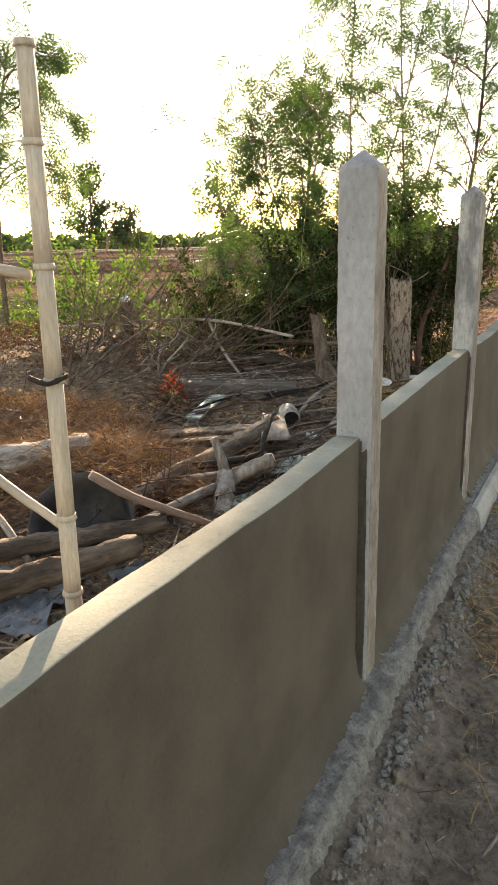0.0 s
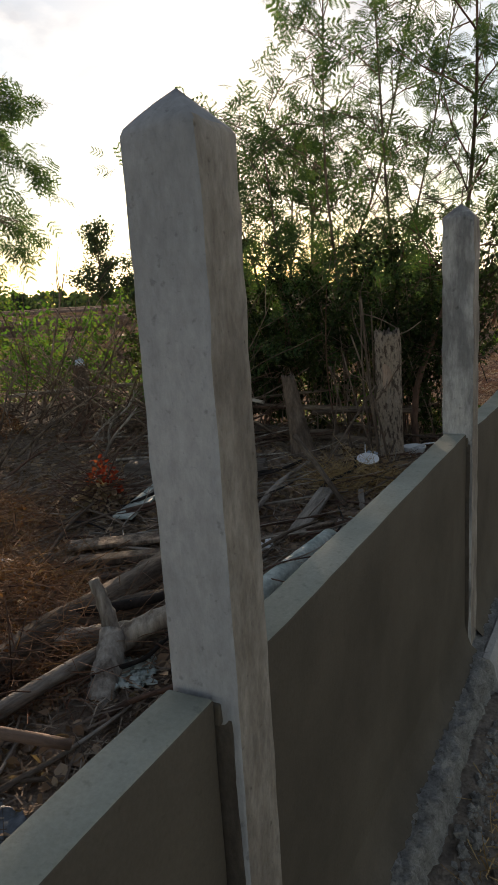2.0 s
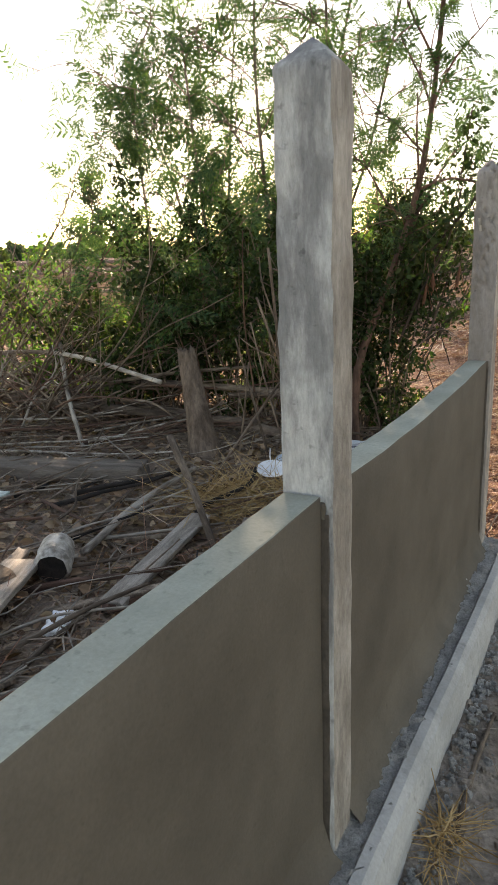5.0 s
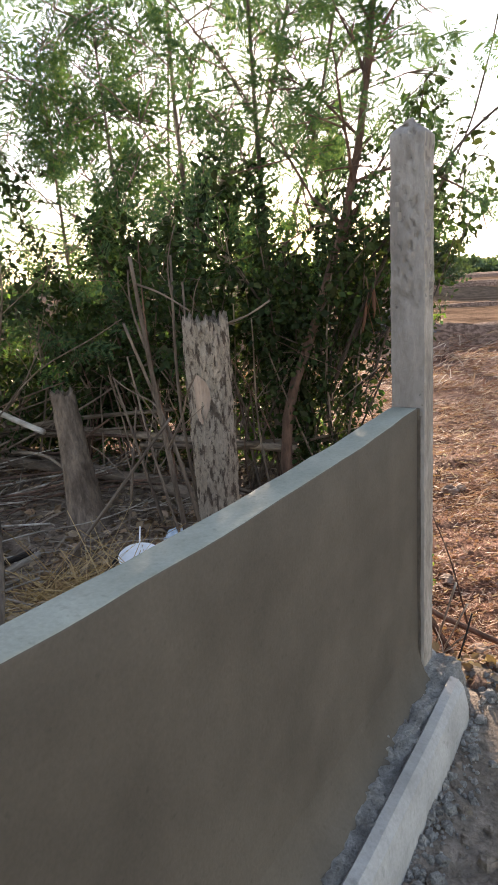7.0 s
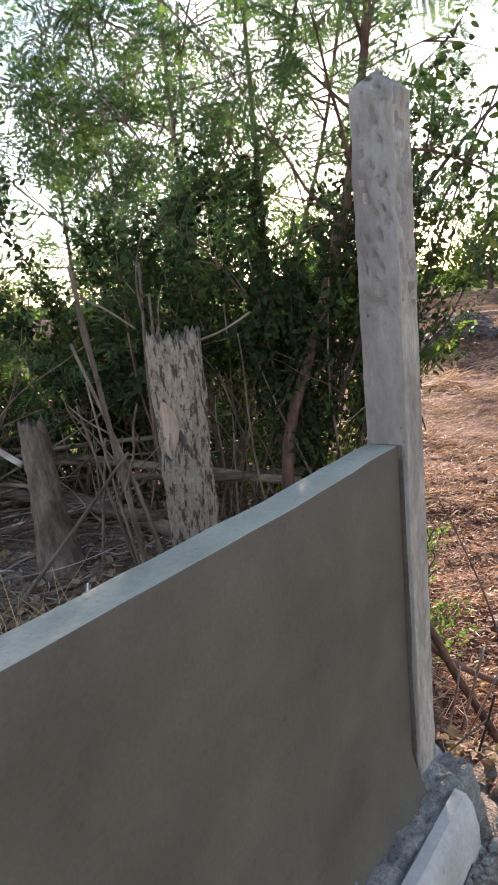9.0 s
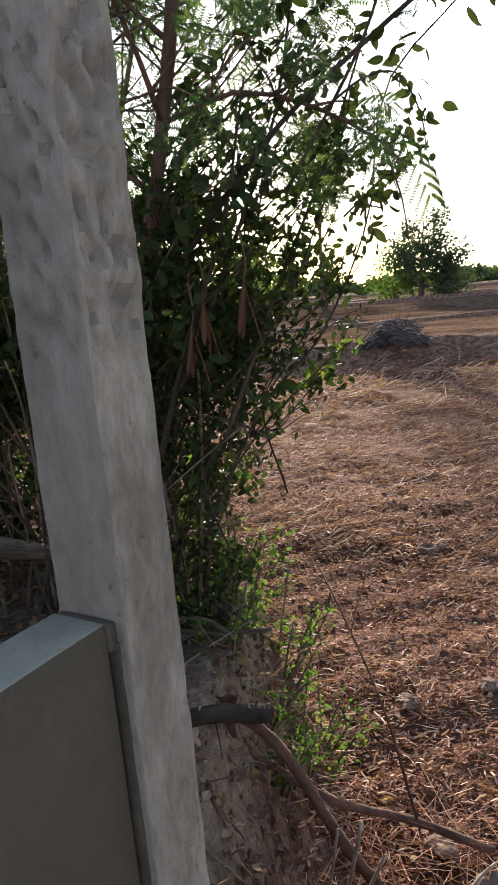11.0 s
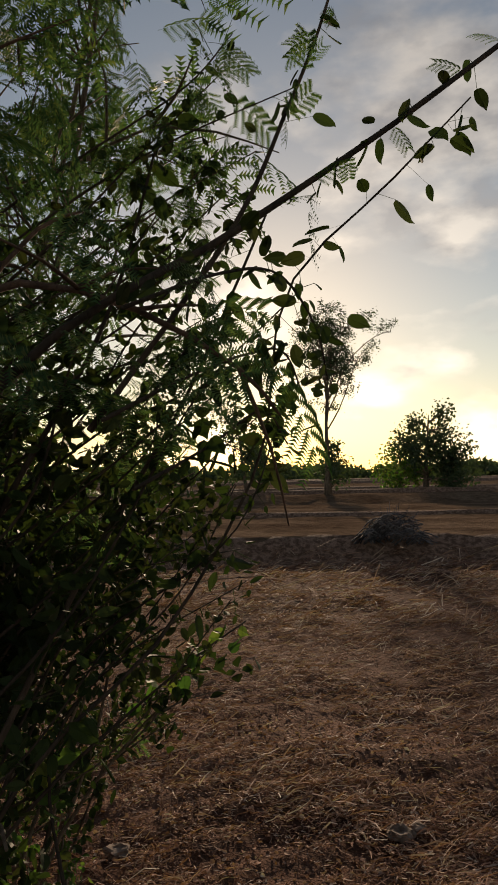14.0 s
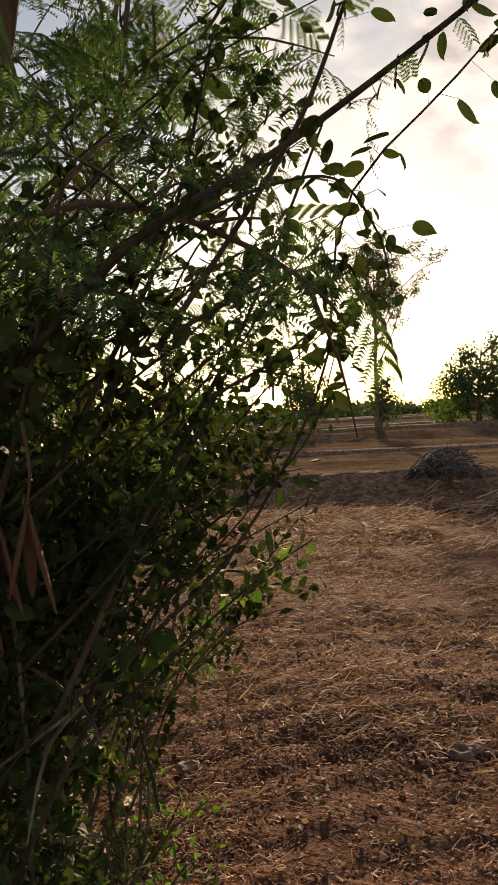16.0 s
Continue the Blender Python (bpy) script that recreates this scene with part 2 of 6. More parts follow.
FEATHER = scraps("feathery_leaves", [(0.035, 0.07, 0.038), (0.05, 0.1, 0.052), (0.075, 0.125, 0.06), (0.12, 0.14, 0.06)], 0.5, 0.45)
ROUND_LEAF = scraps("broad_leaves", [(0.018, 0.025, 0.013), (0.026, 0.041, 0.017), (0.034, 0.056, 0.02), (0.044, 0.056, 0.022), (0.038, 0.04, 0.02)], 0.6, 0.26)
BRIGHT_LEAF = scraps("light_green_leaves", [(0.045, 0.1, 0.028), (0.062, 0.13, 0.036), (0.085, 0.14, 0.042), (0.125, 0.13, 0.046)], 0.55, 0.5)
FAR_LEAF = scraps("far_foliage", [(0.045, 0.07, 0.045), (0.062, 0.09, 0.054), (0.08, 0.1, 0.06)], 0.8, 0.25)
DRY_LEAF = scraps("dead_leaves", [(0.12, 0.07, 0.045), (0.2, 0.125, 0.078), (0.3, 0.195, 0.13), (0.42, 0.31, 0.22), (0.16, 0.11, 0.085)], 0.85, 0.15)
RUST_LEAF = scraps("rust_red_dead_leaves", [(0.09, 0.042, 0.028), (0.17, 0.075, 0.044), (0.26, 0.12, 0.062), (0.12, 0.078, 0.06), (0.32, 0.2, 0.13)], 0.85, 0.2)
RED_LEAF = scraps("red_leaves", [(0.2, 0.03, 0.022), (0.34, 0.06, 0.04), (0.42, 0.13, 0.06)], 0.7, 0.35)
STRAW = scraps("straw", [(0.15, 0.064, 0.044), (0.33, 0.164, 0.115), (0.49, 0.298, 0.222), (0.21, 0.098, 0.068), (0.74, 0.58, 0.485)], 0.7, 0.15)
GOLD_STRAW = scraps("golden_straw", [(0.22, 0.13, 0.06), (0.36, 0.235, 0.11), (0.5, 0.36, 0.2)], 0.75, 0.1)
TWIGS = scraps("loose_twigs", [(0.06, 0.045, 0.035), (0.16, 0.12, 0.09), (0.3, 0.24, 0.185), (0.09, 0.065, 0.052), (0.42, 0.35, 0.28)], 0.9)
RUST_STRAW = scraps("rusty_dry_grass", [(0.11, 0.055, 0.036), (0.2, 0.102, 0.064), (0.28, 0.16, 0.1), (0.14, 0.08, 0.055)], 0.85, 0.12)
POD = scraps("brown_seed_pods", [(0.12, 0.055, 0.035), (0.2, 0.1, 0.065)], 0.6, 0.3)


# ---- shape helpers ----
rng = np.random.default_rng(7)


def mesh_object(name, bm, material, parent=None, smooth=True):
    me = bpy.data.meshes.new(name)
    bm.to_mesh(me)
    bm.free()
    for p in me.polygons:
        p.use_smooth = smooth
    me.materials.append(material)
    ob = new(name, me)
    ob.parent = parent
    return ob


def part(name, bm, material, parent, label="", smooth=True):
    return tagged(mesh_object(name, bm, material, parent, smooth), label)


def arrays_object(name, verts, faces, material, parent=None, smooth=False):
    me = bpy.data.meshes.new(name)
    me.vertices.add(len(verts))
    me.vertices.foreach_set("co", np.asarray(verts, dtype=np.float32).ravel())
    faces = np.asarray(faces, dtype=np.int32)
    k = faces.shape[1]
    me.loops.add(faces.size)
    me.loops.foreach_set("vertex_index", faces.ravel())
    me.polygons.add(len(faces))
    me.polygons.foreach_set("loop_start", np.arange(0, faces.size, k, dtype=np.int32))
    me.polygons.foreach_set("use_smooth", np.full(len(faces), smooth))
    me.update(calc_edges=True)
    me.materials.append(material)
    ob = new(name, me)
    ob.parent = parent
    return ob


def empty(name, at=(0, 0, 0)):
    ob = new(name)
    ob.empty_display_size = 0.1
    ob.location = at
    return ob


def smooth_path(points, n):
    """n points on a soft curve through the given ones."""
    p = np.asarray(points, dtype=float)
    if len(p) < 3:
        return p[0] + (p[-1] - p[0]) * np.linspace(0, 1, n)[:, None]
    q = np.vstack([2 * p[0] - p[1], p, 2 * p[-1] - p[-2]])
    out = []
    for u in np.linspace(0, len(p) - 1 - 1e-6, n):
        i, f = int(u), u - int(u)
        a, b, c, d = q[i:i + 4]
        out.append(0.5 * (2 * b + (c - a) * f + (2 * a - 5 * b + 4 * c - d) * f * f + (3 * b - a - 3 * c + d) * f ** 3))
    return np.array(out)


def tube(bm, points, r0, r1, seg=8, steps=0, knots=0.0, caps=True, radii=None):
    """A tapered, slightly uneven round stem through the points."""
    p = smooth_path(points, steps or max(4, 4 * len(points)))
    rings = []
    side = None
    for i, c in enumerate(p):
        d = p[min(i + 1, len(p) - 1)] - p[max(i - 1, 0)]
        d /= np.linalg.norm(d) + 1e-9
        if side is None:
            side = np.cross(d, (0.3, 0.2, 0.93) if abs(d[2]) < 0.9 else (1, 0, 0))
        side = side - d * np.dot(side, d)
        side /= np.linalg.norm(side) + 1e-9
        up = np.cross(d, side)
        f = i / (len(p) - 1)
        r = (r0 + (r1 - r0) * f) if radii is None else np.interp(f, [k[0] for k in radii], [k[1] for k in radii])
        ring = []
        for k in range(seg):
            a = 2 * math.pi * k / seg
            rr = r * (1 + knots * (random.random() - 0.5) * 2)
            ring.append(bm.verts.new(c + (side * math.cos(a) + up * math.sin(a)) * rr))
        rings.append(ring)
    for a, b in zip(rings, rings[1:]):
        for k in range(seg):
            bm.faces.new((a[k], a[(k + 1) % seg], b[(k + 1) % seg], b[k]))
    if caps:
        bm.faces.new(rings[0][::-1])
        bm.faces.new(rings[-1])
    return bm


def stem(name, points, r0, r1, material, parent=None, seg=8, knots=0.08, label="", steps=0, radii=None):
    return tagged(mesh_object(name, tube(bmesh.new(), points, r0, r1, seg, steps, knots, True, radii), material, parent), label)


def block(lo, hi, cuts=(1, 1, 1), bevel=0.0, wobble=0.0):
    """A box between two corners, cut into cells, with soft edges and an uneven surface."""
    bm = bmesh.new()
    bmesh.ops.create_cube(bm, size=1.0)
    lo, hi = Vector(lo), Vector(hi)
    for v in bm.verts:
        v.co = Vector([lo[i] + (v.co[i] + 0.5) * (hi[i] - lo[i]) for i in range(3)])
    for ax in range(3):
        if cuts[ax] > 1:
            for k in range(1, cuts[ax]):
                co = Vector((0, 0, 0))
                co[ax] = lo[ax] + (hi[ax] - lo[ax]) * k / cuts[ax]
                no = Vector((0, 0, 0))
                no[ax] = 1
                bmesh.ops.bisect_plane(bm, geom=bm.verts[:] + bm.edges[:] + bm.faces[:], plane_co=co, plane_no=no)
    if bevel:
        sharp = [e for e in bm.edges if len(e.link_faces) == 2 and e.calc_face_angle() > 1.0]
        bmesh.ops.bevel(bm, geom=sharp, offset=bevel, segments=2, affect="EDGES", profile=0.5)
    if wobble:
        for v in bm.verts:
            v.co += Vector(noise.noise_vector(v.co * 9.0)) * wobble + Vector(noise.noise_vector(v.co * 31.0)) * wobble * 0.5
    return bm


def scatter(template, faces, places, turns, sizes):
    """Copies of a small template at many places, as one pair of arrays."""
    t = np.asarray(template, dtype=np.float32)
    v = np.einsum("nij,kj->nki", turns, t) * np.asarray(sizes)[:, None, None] + np.asarray(places)[:, None, :]
    f = np.asarray(faces)[None] + (np.arange(len(places)) * len(t))[:, None, None]
    return v.reshape(-1, 3), f.reshape(-1, np.asarray(faces).shape[1])


def frames(forward, up_hint=None):
    """Turning matrices whose columns are side, forward, up."""
    f = forward / (np.linalg.norm(forward, axis=1, keepdims=True) + 1e-9)
    u = np.tile((0.0, 0.0, 1.0), (len(f), 1)) if up_hint is None else up_hint
    s = np.cross(f, u)
    s /= np.linalg.norm(s, axis=1, keepdims=True) + 1e-6
    return np.stack([s, f, np.cross(s, f)], axis=2)


def random_dirs(n, up=0.0, spread=1.0):
    d = rng.normal(size=(n, 3)) * (1, 1, spread)
    d /= np.linalg.norm(d, axis=1, keepdims=True) + 1e-9
    d[:, 2] += up
    return d / (np.linalg.norm(d, axis=1, keepdims=True) + 1e-9)


def frond(pairs, leaflets, wide=0.055, reach=0.5, tip_out=0.115):
    """A feathery twice-divided leaf, 1 long along y and drooping: pinnae with narrow pointed leaflets on both sides."""
    v, f = [], []

    def spike(a, b, tip):
        f.append((len(v), len(v) + 1, len(v) + 2))
        v.extend((a, b, tip))

    def axis(y):
        return np.array([0.0, y, -0.22 * y * y])

    for i in range(pairs):
        g = i / max(1, pairs - 1)
        root = axis(0.15 + 0.8 * g)
        for side in (-1, 1):
            d = np.array([side * 0.8, 0.5 + 0.25 * g, -0.12])
            d /= np.linalg.norm(d)
            n = np.array([-d[1], d[0], 0.0])
            length = reach - 0.15 * abs(g - 0.4)
            for k in range(leaflets):
                h = (k + 0.4) / leaflets
                c = root + d * length * (0.08 + 0.92 * h)
                c[2] -= 0.16 * h * h
                for s2 in (-1, 1):
                    tip = c + (n * s2 * 0.9 + d * 0.4 - np.array([0, 0, 0.15])) * tip_out
                    spike(c - d * wide * 0.5, c + d * wide * 0.5, tip)
            end = root + d * length
            end[2] -= 0.16
            spike(root - n * 0.008, root + n * 0.008, end)
    mid, end = axis(0.5), axis(1.0)
    spike(np.array((-0.009, 0, 0)), np.array((0.009, 0, 0)), mid)
    spike(mid - (0.007, 0.1, 0), mid + (0.007, -0.1, 0), end)
    return np.array(v), np.array(f)


FROND_FINE, FROND_PLAIN = frond(6, 12, 0.034, 0.46, 0.085), frond(4, 7, 0.062)
LEAF = (np.array([(0, 0, 0), (0.3, 0.3, 0.07), (0.33, 0.62, 0.07), (0, 1.08, -0.06), (-0.33, 0.62, 0.07), (-0.3, 0.3, 0.07), (0, 0.5, 0)]),
        np.array([(0, 1, 6), (1, 2, 6), (2, 3, 6), (3, 4, 6), (4, 5, 6), (5, 0, 6)]))
ROUNDED = (np.array([(0, 0, 0)] + [(s * w, y, 0.05 + 0.05 * w) for s, ys in ((1, (0.08, 0.22, 0.4, 0.6, 0.8, 0.95)), (-1, (0.95, 0.8, 0.6, 0.4, 0.22, 0.08))) for y, w in ((q, 0.29 * math.sin(math.pi * min(0.97, q * 0.86 + 0.1)) ** 0.8) for q in ys)] + [(0, 0.5, 0.0)]), None)
ROUNDED = (np.insert(ROUNDED[0], 7, (0, 1.08, -0.05), axis=0), np.array([(k, (k + 1) % 14, 14) for k in range(14)]))
STRIP = (np.array([(-0.5, 0, 0), (0.5, 0, 0), (0.5, 0.5, 0.0), (-0.5, 0.5, 0.0), (0.35, 1, 0), (-0.35, 1, 0)]), np.array([(0, 1, 2, 3), (3, 2, 4, 5)]))


def strips(n, places, forward, length, width, lift=0.0, bend=0.0):
    """Thin bent strips (straw, twigs, grass) lying or standing at the places."""
    m = frames(forward, random_dirs(n, 1.2))
    t = np.repeat(STRIP[0][None], n, axis=0).astype(float)
    t[:, :, 0] *= np.asarray(width)[:, None]
    t[:, :, 1] *= np.asarray(length)[:, None]
    t[:, 2:4, 2] += (np.asarray(length) * bend)[:, None] * rng.normal(size=(n, 1))
    t[:, 4:6, 0] += (np.asarray(length) * bend)[:, None] * rng.normal(size=(n, 1))
    v = np.einsum("nij,nkj->nki", m, t) + places[:, None, :]
    v[:, :, 2] += lift
    f = STRIP[1][None] + (np.arange(n) * 6)[:, None, None]
    return v.reshape(-1, 3), f.reshape(-1, 4)


def blend(a, b, v):
    t = np.clip((v - a) / (b - a), 0, 1)
    return t * t * (3 - 2 * t)


def wavy(x, y, k, seed):
    """A cheap uneven wave field."""
    r = np.random.default_rng(seed)
    z = 0
    for i in range(7):
        a, b, c = r.normal(size=3)
        z = z + np.sin((x * a + y * b) * k * (1 + 0.35 * i) + c * 9) / (1 + 0.5 * i)
    return z / 3


VIEW = (-0.47, 0.883)


def ground_height(x, y):
    """The level of the ground: trodden yard beside the wall, raised lot behind it, stubble fields in terraces beyond."""
    x, y = np.asarray(x, dtype=float), np.asarray(y, dtype=float)
    s = (x - 0.5) * VIEW[0] + (y - 6.3) * VIEW[1]
    s = s + wavy(x, y, 0.25, 5) * 0.35
    field = -0.7 + 0.6 * blend(18.6, 19.5, s) + 0.05 * np.exp(-((s - 19.7) / 0.4) ** 2) + 0.42 * blend(43, 45, s) + 0.12 * np.exp(-((s - 45) / 0.8) ** 2) + 0.25 * blend(78, 81, s)
    field = field + 0.03 * wavy(x, y, 1.3, 1) + 0.038 * wavy(x, y, 4.1, 2)
    edge = wavy(x, y, 1.1, 3) * 0.12
    lot = 0.36 + 0.035 * wavy(x, y, 2.3, 4) + 0.02 * wavy(x, y, 6.1, 8)
    lot = lot - 0.11 * np.exp(-((x + 0.95) ** 2 + (y - 6.85) ** 2) / 0.1)
    yard = -0.03 + 0.012 * wavy(x, y, 3.1, 6) + 0.012 * wavy(x, y, 9.0, 7)
    yard = yard + 0.012 * wavy(x, y, 17.0, 9) + 0.085 * np.exp(-((x - 0.13) / 0.15) ** 2) * (x > 0) * (1 - 0.75 * blend(3.5, 4.1, y))
    past = blend(6.08, 6.2, y)
    side = blend(0.0, -0.1, x) * (1 - past) + blend(-0.1, -0.55, x + 0.5 * edge) * past
    inner = yard * (1 - side) + lot * side
    rim = 6.35 + 1.15 * blend(-0.15, -1.0, x) + 0.9 * blend(-3, -6, x)
    out = blend(rim, rim + 0.85, y + edge)
    out = np.maximum(out, blend(-9.0, -11.0, x + edge))
    out = np.maximum(out, blend(9.0, 11.0, x + edge))
    return inner * (1 - out) + field * out


def gz(x, y):
    return float(ground_height(x, y))


# ---- ground ----
def spread_lines(a, b, step, far, low, high):
    """Grid lines, close between a and b and wider and wider out to far; low and high: the growth on either side."""
    def tail(growth):
        out, d = [], step
        while (out[-1] if out else 0) < far:
            d *= growth
            out.append((out[-1] if out else 0) + d)
        return out
    mid = list(np.arange(a, b, step))
    return np.array([a - o for o in tail(low)[::-1]] + mid + [mid[-1] + o for o in tail(high)])


gx, gy = spread_lines(-4.0, 1.4, 0.055, 3200, 1.08, 1.15), spread_lines(0.0, 10.0, 0.055, 3200, 1.16, 1.045)
GX, GY = np.meshgrid(gx, gy)
GZ = ground_height(GX, GY)
near_lump = np.exp(-np.maximum(0, np.hypot(GX, GY - 8) - 9) / 6)
GZ += near_lump * 0.006 * rng.normal(size=GZ.shape) * (GX < -0.15) + near_lump * 0.004 * rng.normal(size=GZ.shape)
on_bank = (GZ > -0.6) & (GZ < 0.28) & (GY > 6.3) & (GY < 9.5) & (np.abs(GX) < 6)
GZ += on_bank * (0.014 * rng.normal(size=GZ.shape) + 0.02 * wavy(GX, GY, 9.0, 41))
nx, ny = len(gx), len(gy)
gi = np.arange(nx * ny).reshape(ny, nx)
ground = arrays_object("ground", np.stack([GX, GY, GZ], -1).reshape(-1, 3), np.stack([gi[:-1, :-1], gi[:-1, 1:], gi[1:, 1:], gi[1:, :-1]], -1).reshape(-1, 4), YARD, smooth=True)
for m in (LOT, FIELD, BANK, FAR_FIELD):
    ground.data.materials.append(m)
cx, cy = (GX[:-1, :-1] + GX[1:, 1:]) / 2, (GY[:-1, :-1] + GY[1:, 1:]) / 2
cz = (GZ[:-1, :-1] + GZ[1:, 1:]) / 2
jitter = rng.normal(size=cx.shape) * 0.05
kind = np.where(cz < -0.45 + jitter, 2, np.where(cx < -0.05, 1, 0))
kind = np.where((np.hypot(cx, cy - 7) > 13) & (cy > 9), 2, kind)
s_far = (cx - 0.5) * VIEW[0] + (cy - 6.3) * VIEW[1] + wavy(cx, cy, 0.25, 5) * 0.35
kind = np.where((s_far > 18.5) & (s_far < 19.7), 3, kind)
kind = np.where((cz > -0.5) & (cz < -0.06) & (cy > 6.4) & (np.hypot(cx, cy - 7) < 8), 3, kind)
kind = np.where(s_far > 19.7, 4, kind)
ground.data.polygons.foreach_set("material_index", kind.ravel().astype(np.int32))
tagged(ground, "bare dry earth with stubble fields beyond low banks", "ground", kind="structure")


# ---- the wall, its posts and its footing ----
WALL_TOP, FOOT = 1.08, 0.15


def wall_panel(name, y0, y1, levels):
    """levels: pairs of place along the wall and how far its top lies above or below the usual height there."""
    bm = block((-0.086, y0, -0.4), (0.0, y1, WALL_TOP), (2, 24, 10), 0.005, 0.0022)
    for v in bm.verts:
        v.co.z += float(np.interp(v.co.y, [k[0] for k in levels], [k[1] for k in levels])) * max(0.0, min(1.0, (v.co.z - 0.2) / 0.8))
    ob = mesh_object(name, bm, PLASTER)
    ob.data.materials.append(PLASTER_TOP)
    # upward faces take a paler, greener plaster colour than the wall's sides
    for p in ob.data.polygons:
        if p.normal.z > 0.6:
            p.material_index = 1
    return tagged(ob, "low block wall plastered smooth in grey-brown cement", "wall", kind="structure")


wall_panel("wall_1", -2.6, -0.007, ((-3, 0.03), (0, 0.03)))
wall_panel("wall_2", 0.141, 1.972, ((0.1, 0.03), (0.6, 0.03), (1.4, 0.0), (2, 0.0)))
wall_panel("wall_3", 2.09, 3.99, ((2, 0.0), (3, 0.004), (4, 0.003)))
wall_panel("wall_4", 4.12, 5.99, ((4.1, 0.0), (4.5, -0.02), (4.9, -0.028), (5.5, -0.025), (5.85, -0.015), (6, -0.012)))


def concrete_post(y, top, apex, rough, label, front, x0=-0.125, x1=0.043, deep=0.14, tip=0.0, gouged=False):
    """A square cast post with a low pyramid top, dented and uneven. tip: how far the head stands back along the wall."""
    bm = block((x0, y, -0.4), (x1, y + deep, top), (13, 13, 170) if gouged else (6, 6, 60), 0.003 if gouged else 0.006, 0.0)
    mx, my = (x0 + x1) / 2, y + deep / 2
    for v in bm.verts:
        if v.co.z > top - 1e-4:
            e = 1 - max(abs(v.co.x - mx) / (x1 - mx), abs(v.co.y - my) / (deep / 2))
            v.co.z += (apex - top) * max(0.0, min(1.0, e))
        v.co.y += tip * (v.co.z / top)
        amount = rough * (1.8 if v.co.z > 1.35 else 0.8)
        v.co += Vector(noise.noise_vector(v.co * Vector((11, 11, 14)))) * amount
        v.co += Vector(noise.noise_vector(v.co * 37)) * amount * 0.6
        if gouged and v.co.z > 1.25:
            depth = noise.noise(v.co * Vector((44, 44, 38))) + 0.5 * noise.noise(v.co * Vector((70, 70, 60))) + 0.5 * noise.noise(v.co * 7) - 0.08
            cut = blend(0.1, 0.17, depth) * blend(1.3, 1.45, v.co.z) * (0.014 + 0.008 * noise.noise(v.co * 40))
            dx, dy = (x1 - x0) / 2 - abs(v.co.x - mx), deep / 2 - abs(v.co.y - my)
            cut *= blend(0.003, 0.02, max(dx, dy))
            if dx < dy:
                v.co.x -= math.copysign(float(cut), v.co.x - mx)
            else:
                v.co.y -= math.copysign(float(cut), v.co.y - my)
    post = mesh_object("concrete_post", bm, front)
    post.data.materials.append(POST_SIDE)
    # +x faces get the tan colour that paints in their warmer light
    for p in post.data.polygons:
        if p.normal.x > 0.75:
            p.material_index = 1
    tagged(post, label, "fence post", "posts of the wall")
    collar = block((-0.084, y - 0.012 + tip * 0.5, WALL_TOP - 0.05), (0.004, y + 0.003 + tip * 0.5, WALL_TOP - 0.014), (6, 2, 3), 0.003, 0.004)
    part("mortar_collar", collar, PLASTER, post, "smeared mortar where the wall meets the post")
    # thin dark strip added to paint the deep shade where wall meets post
    joint = block((-0.03, y + tip * 0.4 - 0.004, 0.13), (x1 - 0.012, y + tip * 0.4 + 0.006, WALL_TOP - 0.04), (2, 1, 40), 0.002, 0.003)
    part("joint_shade_strip", joint, JOINT_SHADE, post, "dark strip standing in for the shaded groove between wall and post")
    return post


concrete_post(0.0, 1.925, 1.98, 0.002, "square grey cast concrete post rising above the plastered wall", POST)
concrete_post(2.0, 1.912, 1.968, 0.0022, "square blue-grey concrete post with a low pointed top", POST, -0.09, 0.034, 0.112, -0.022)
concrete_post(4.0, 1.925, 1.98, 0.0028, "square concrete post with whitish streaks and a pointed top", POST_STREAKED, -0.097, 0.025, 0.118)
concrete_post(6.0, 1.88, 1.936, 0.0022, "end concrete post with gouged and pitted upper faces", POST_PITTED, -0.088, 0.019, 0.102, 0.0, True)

# rough footing beam along the wall's foot
fy = np.arange(-2.6, 6.14, 0.016)
corners = ((0.0, FOOT + 0.02), (0.03, FOOT), (0.07, FOOT - 0.005), (0.105, FOOT - 0.02), (0.125, 0.07), (0.14, 0.0), (0.15, -0.25))
prof = [(float(np.interp(u, range(7), [c[0] for c in corners])), float(np.interp(u, range(7), [c[1] for c in corners]))) for u in np.linspace(0, 6, 19)]
fv, ff = [], []
for i, yy in enumerate(fy):
    for k, (px, pz) in enumerate(prof):
        j = 0 if k == 0 else 1
        lump = 0.009 * noise.noise((px * 9, yy * 9, pz * 9)) + 0.01 * abs(noise.noise((px * 33, yy * 30, pz * 33))) + 0.012 * noise.noise((px * 80, yy * 75, pz * 80))
        lump *= 0.35 + 0.65 * min(1.0, k / 8)
        wide = 1 + (0.25 * noise.noise((3.3, yy * 1.7, 0)) if yy < 3.9 else 0)
        fv.append((px * wide + j * lump, yy, pz + lump * (1.4 if 0 < k < 15 else 0.6)))
w = len(prof)
for i in range(len(fy) - 1):
    for k in range(w - 1):
        a = i * w + k
        ff.append((a, a + w, a + w + 1, a + 1))
tagged(arrays_object("footing", fv, ff, ROUGH_MORTAR, smooth=True), "rough crumbling mortar footing along the wall", "footing", kind="structure")

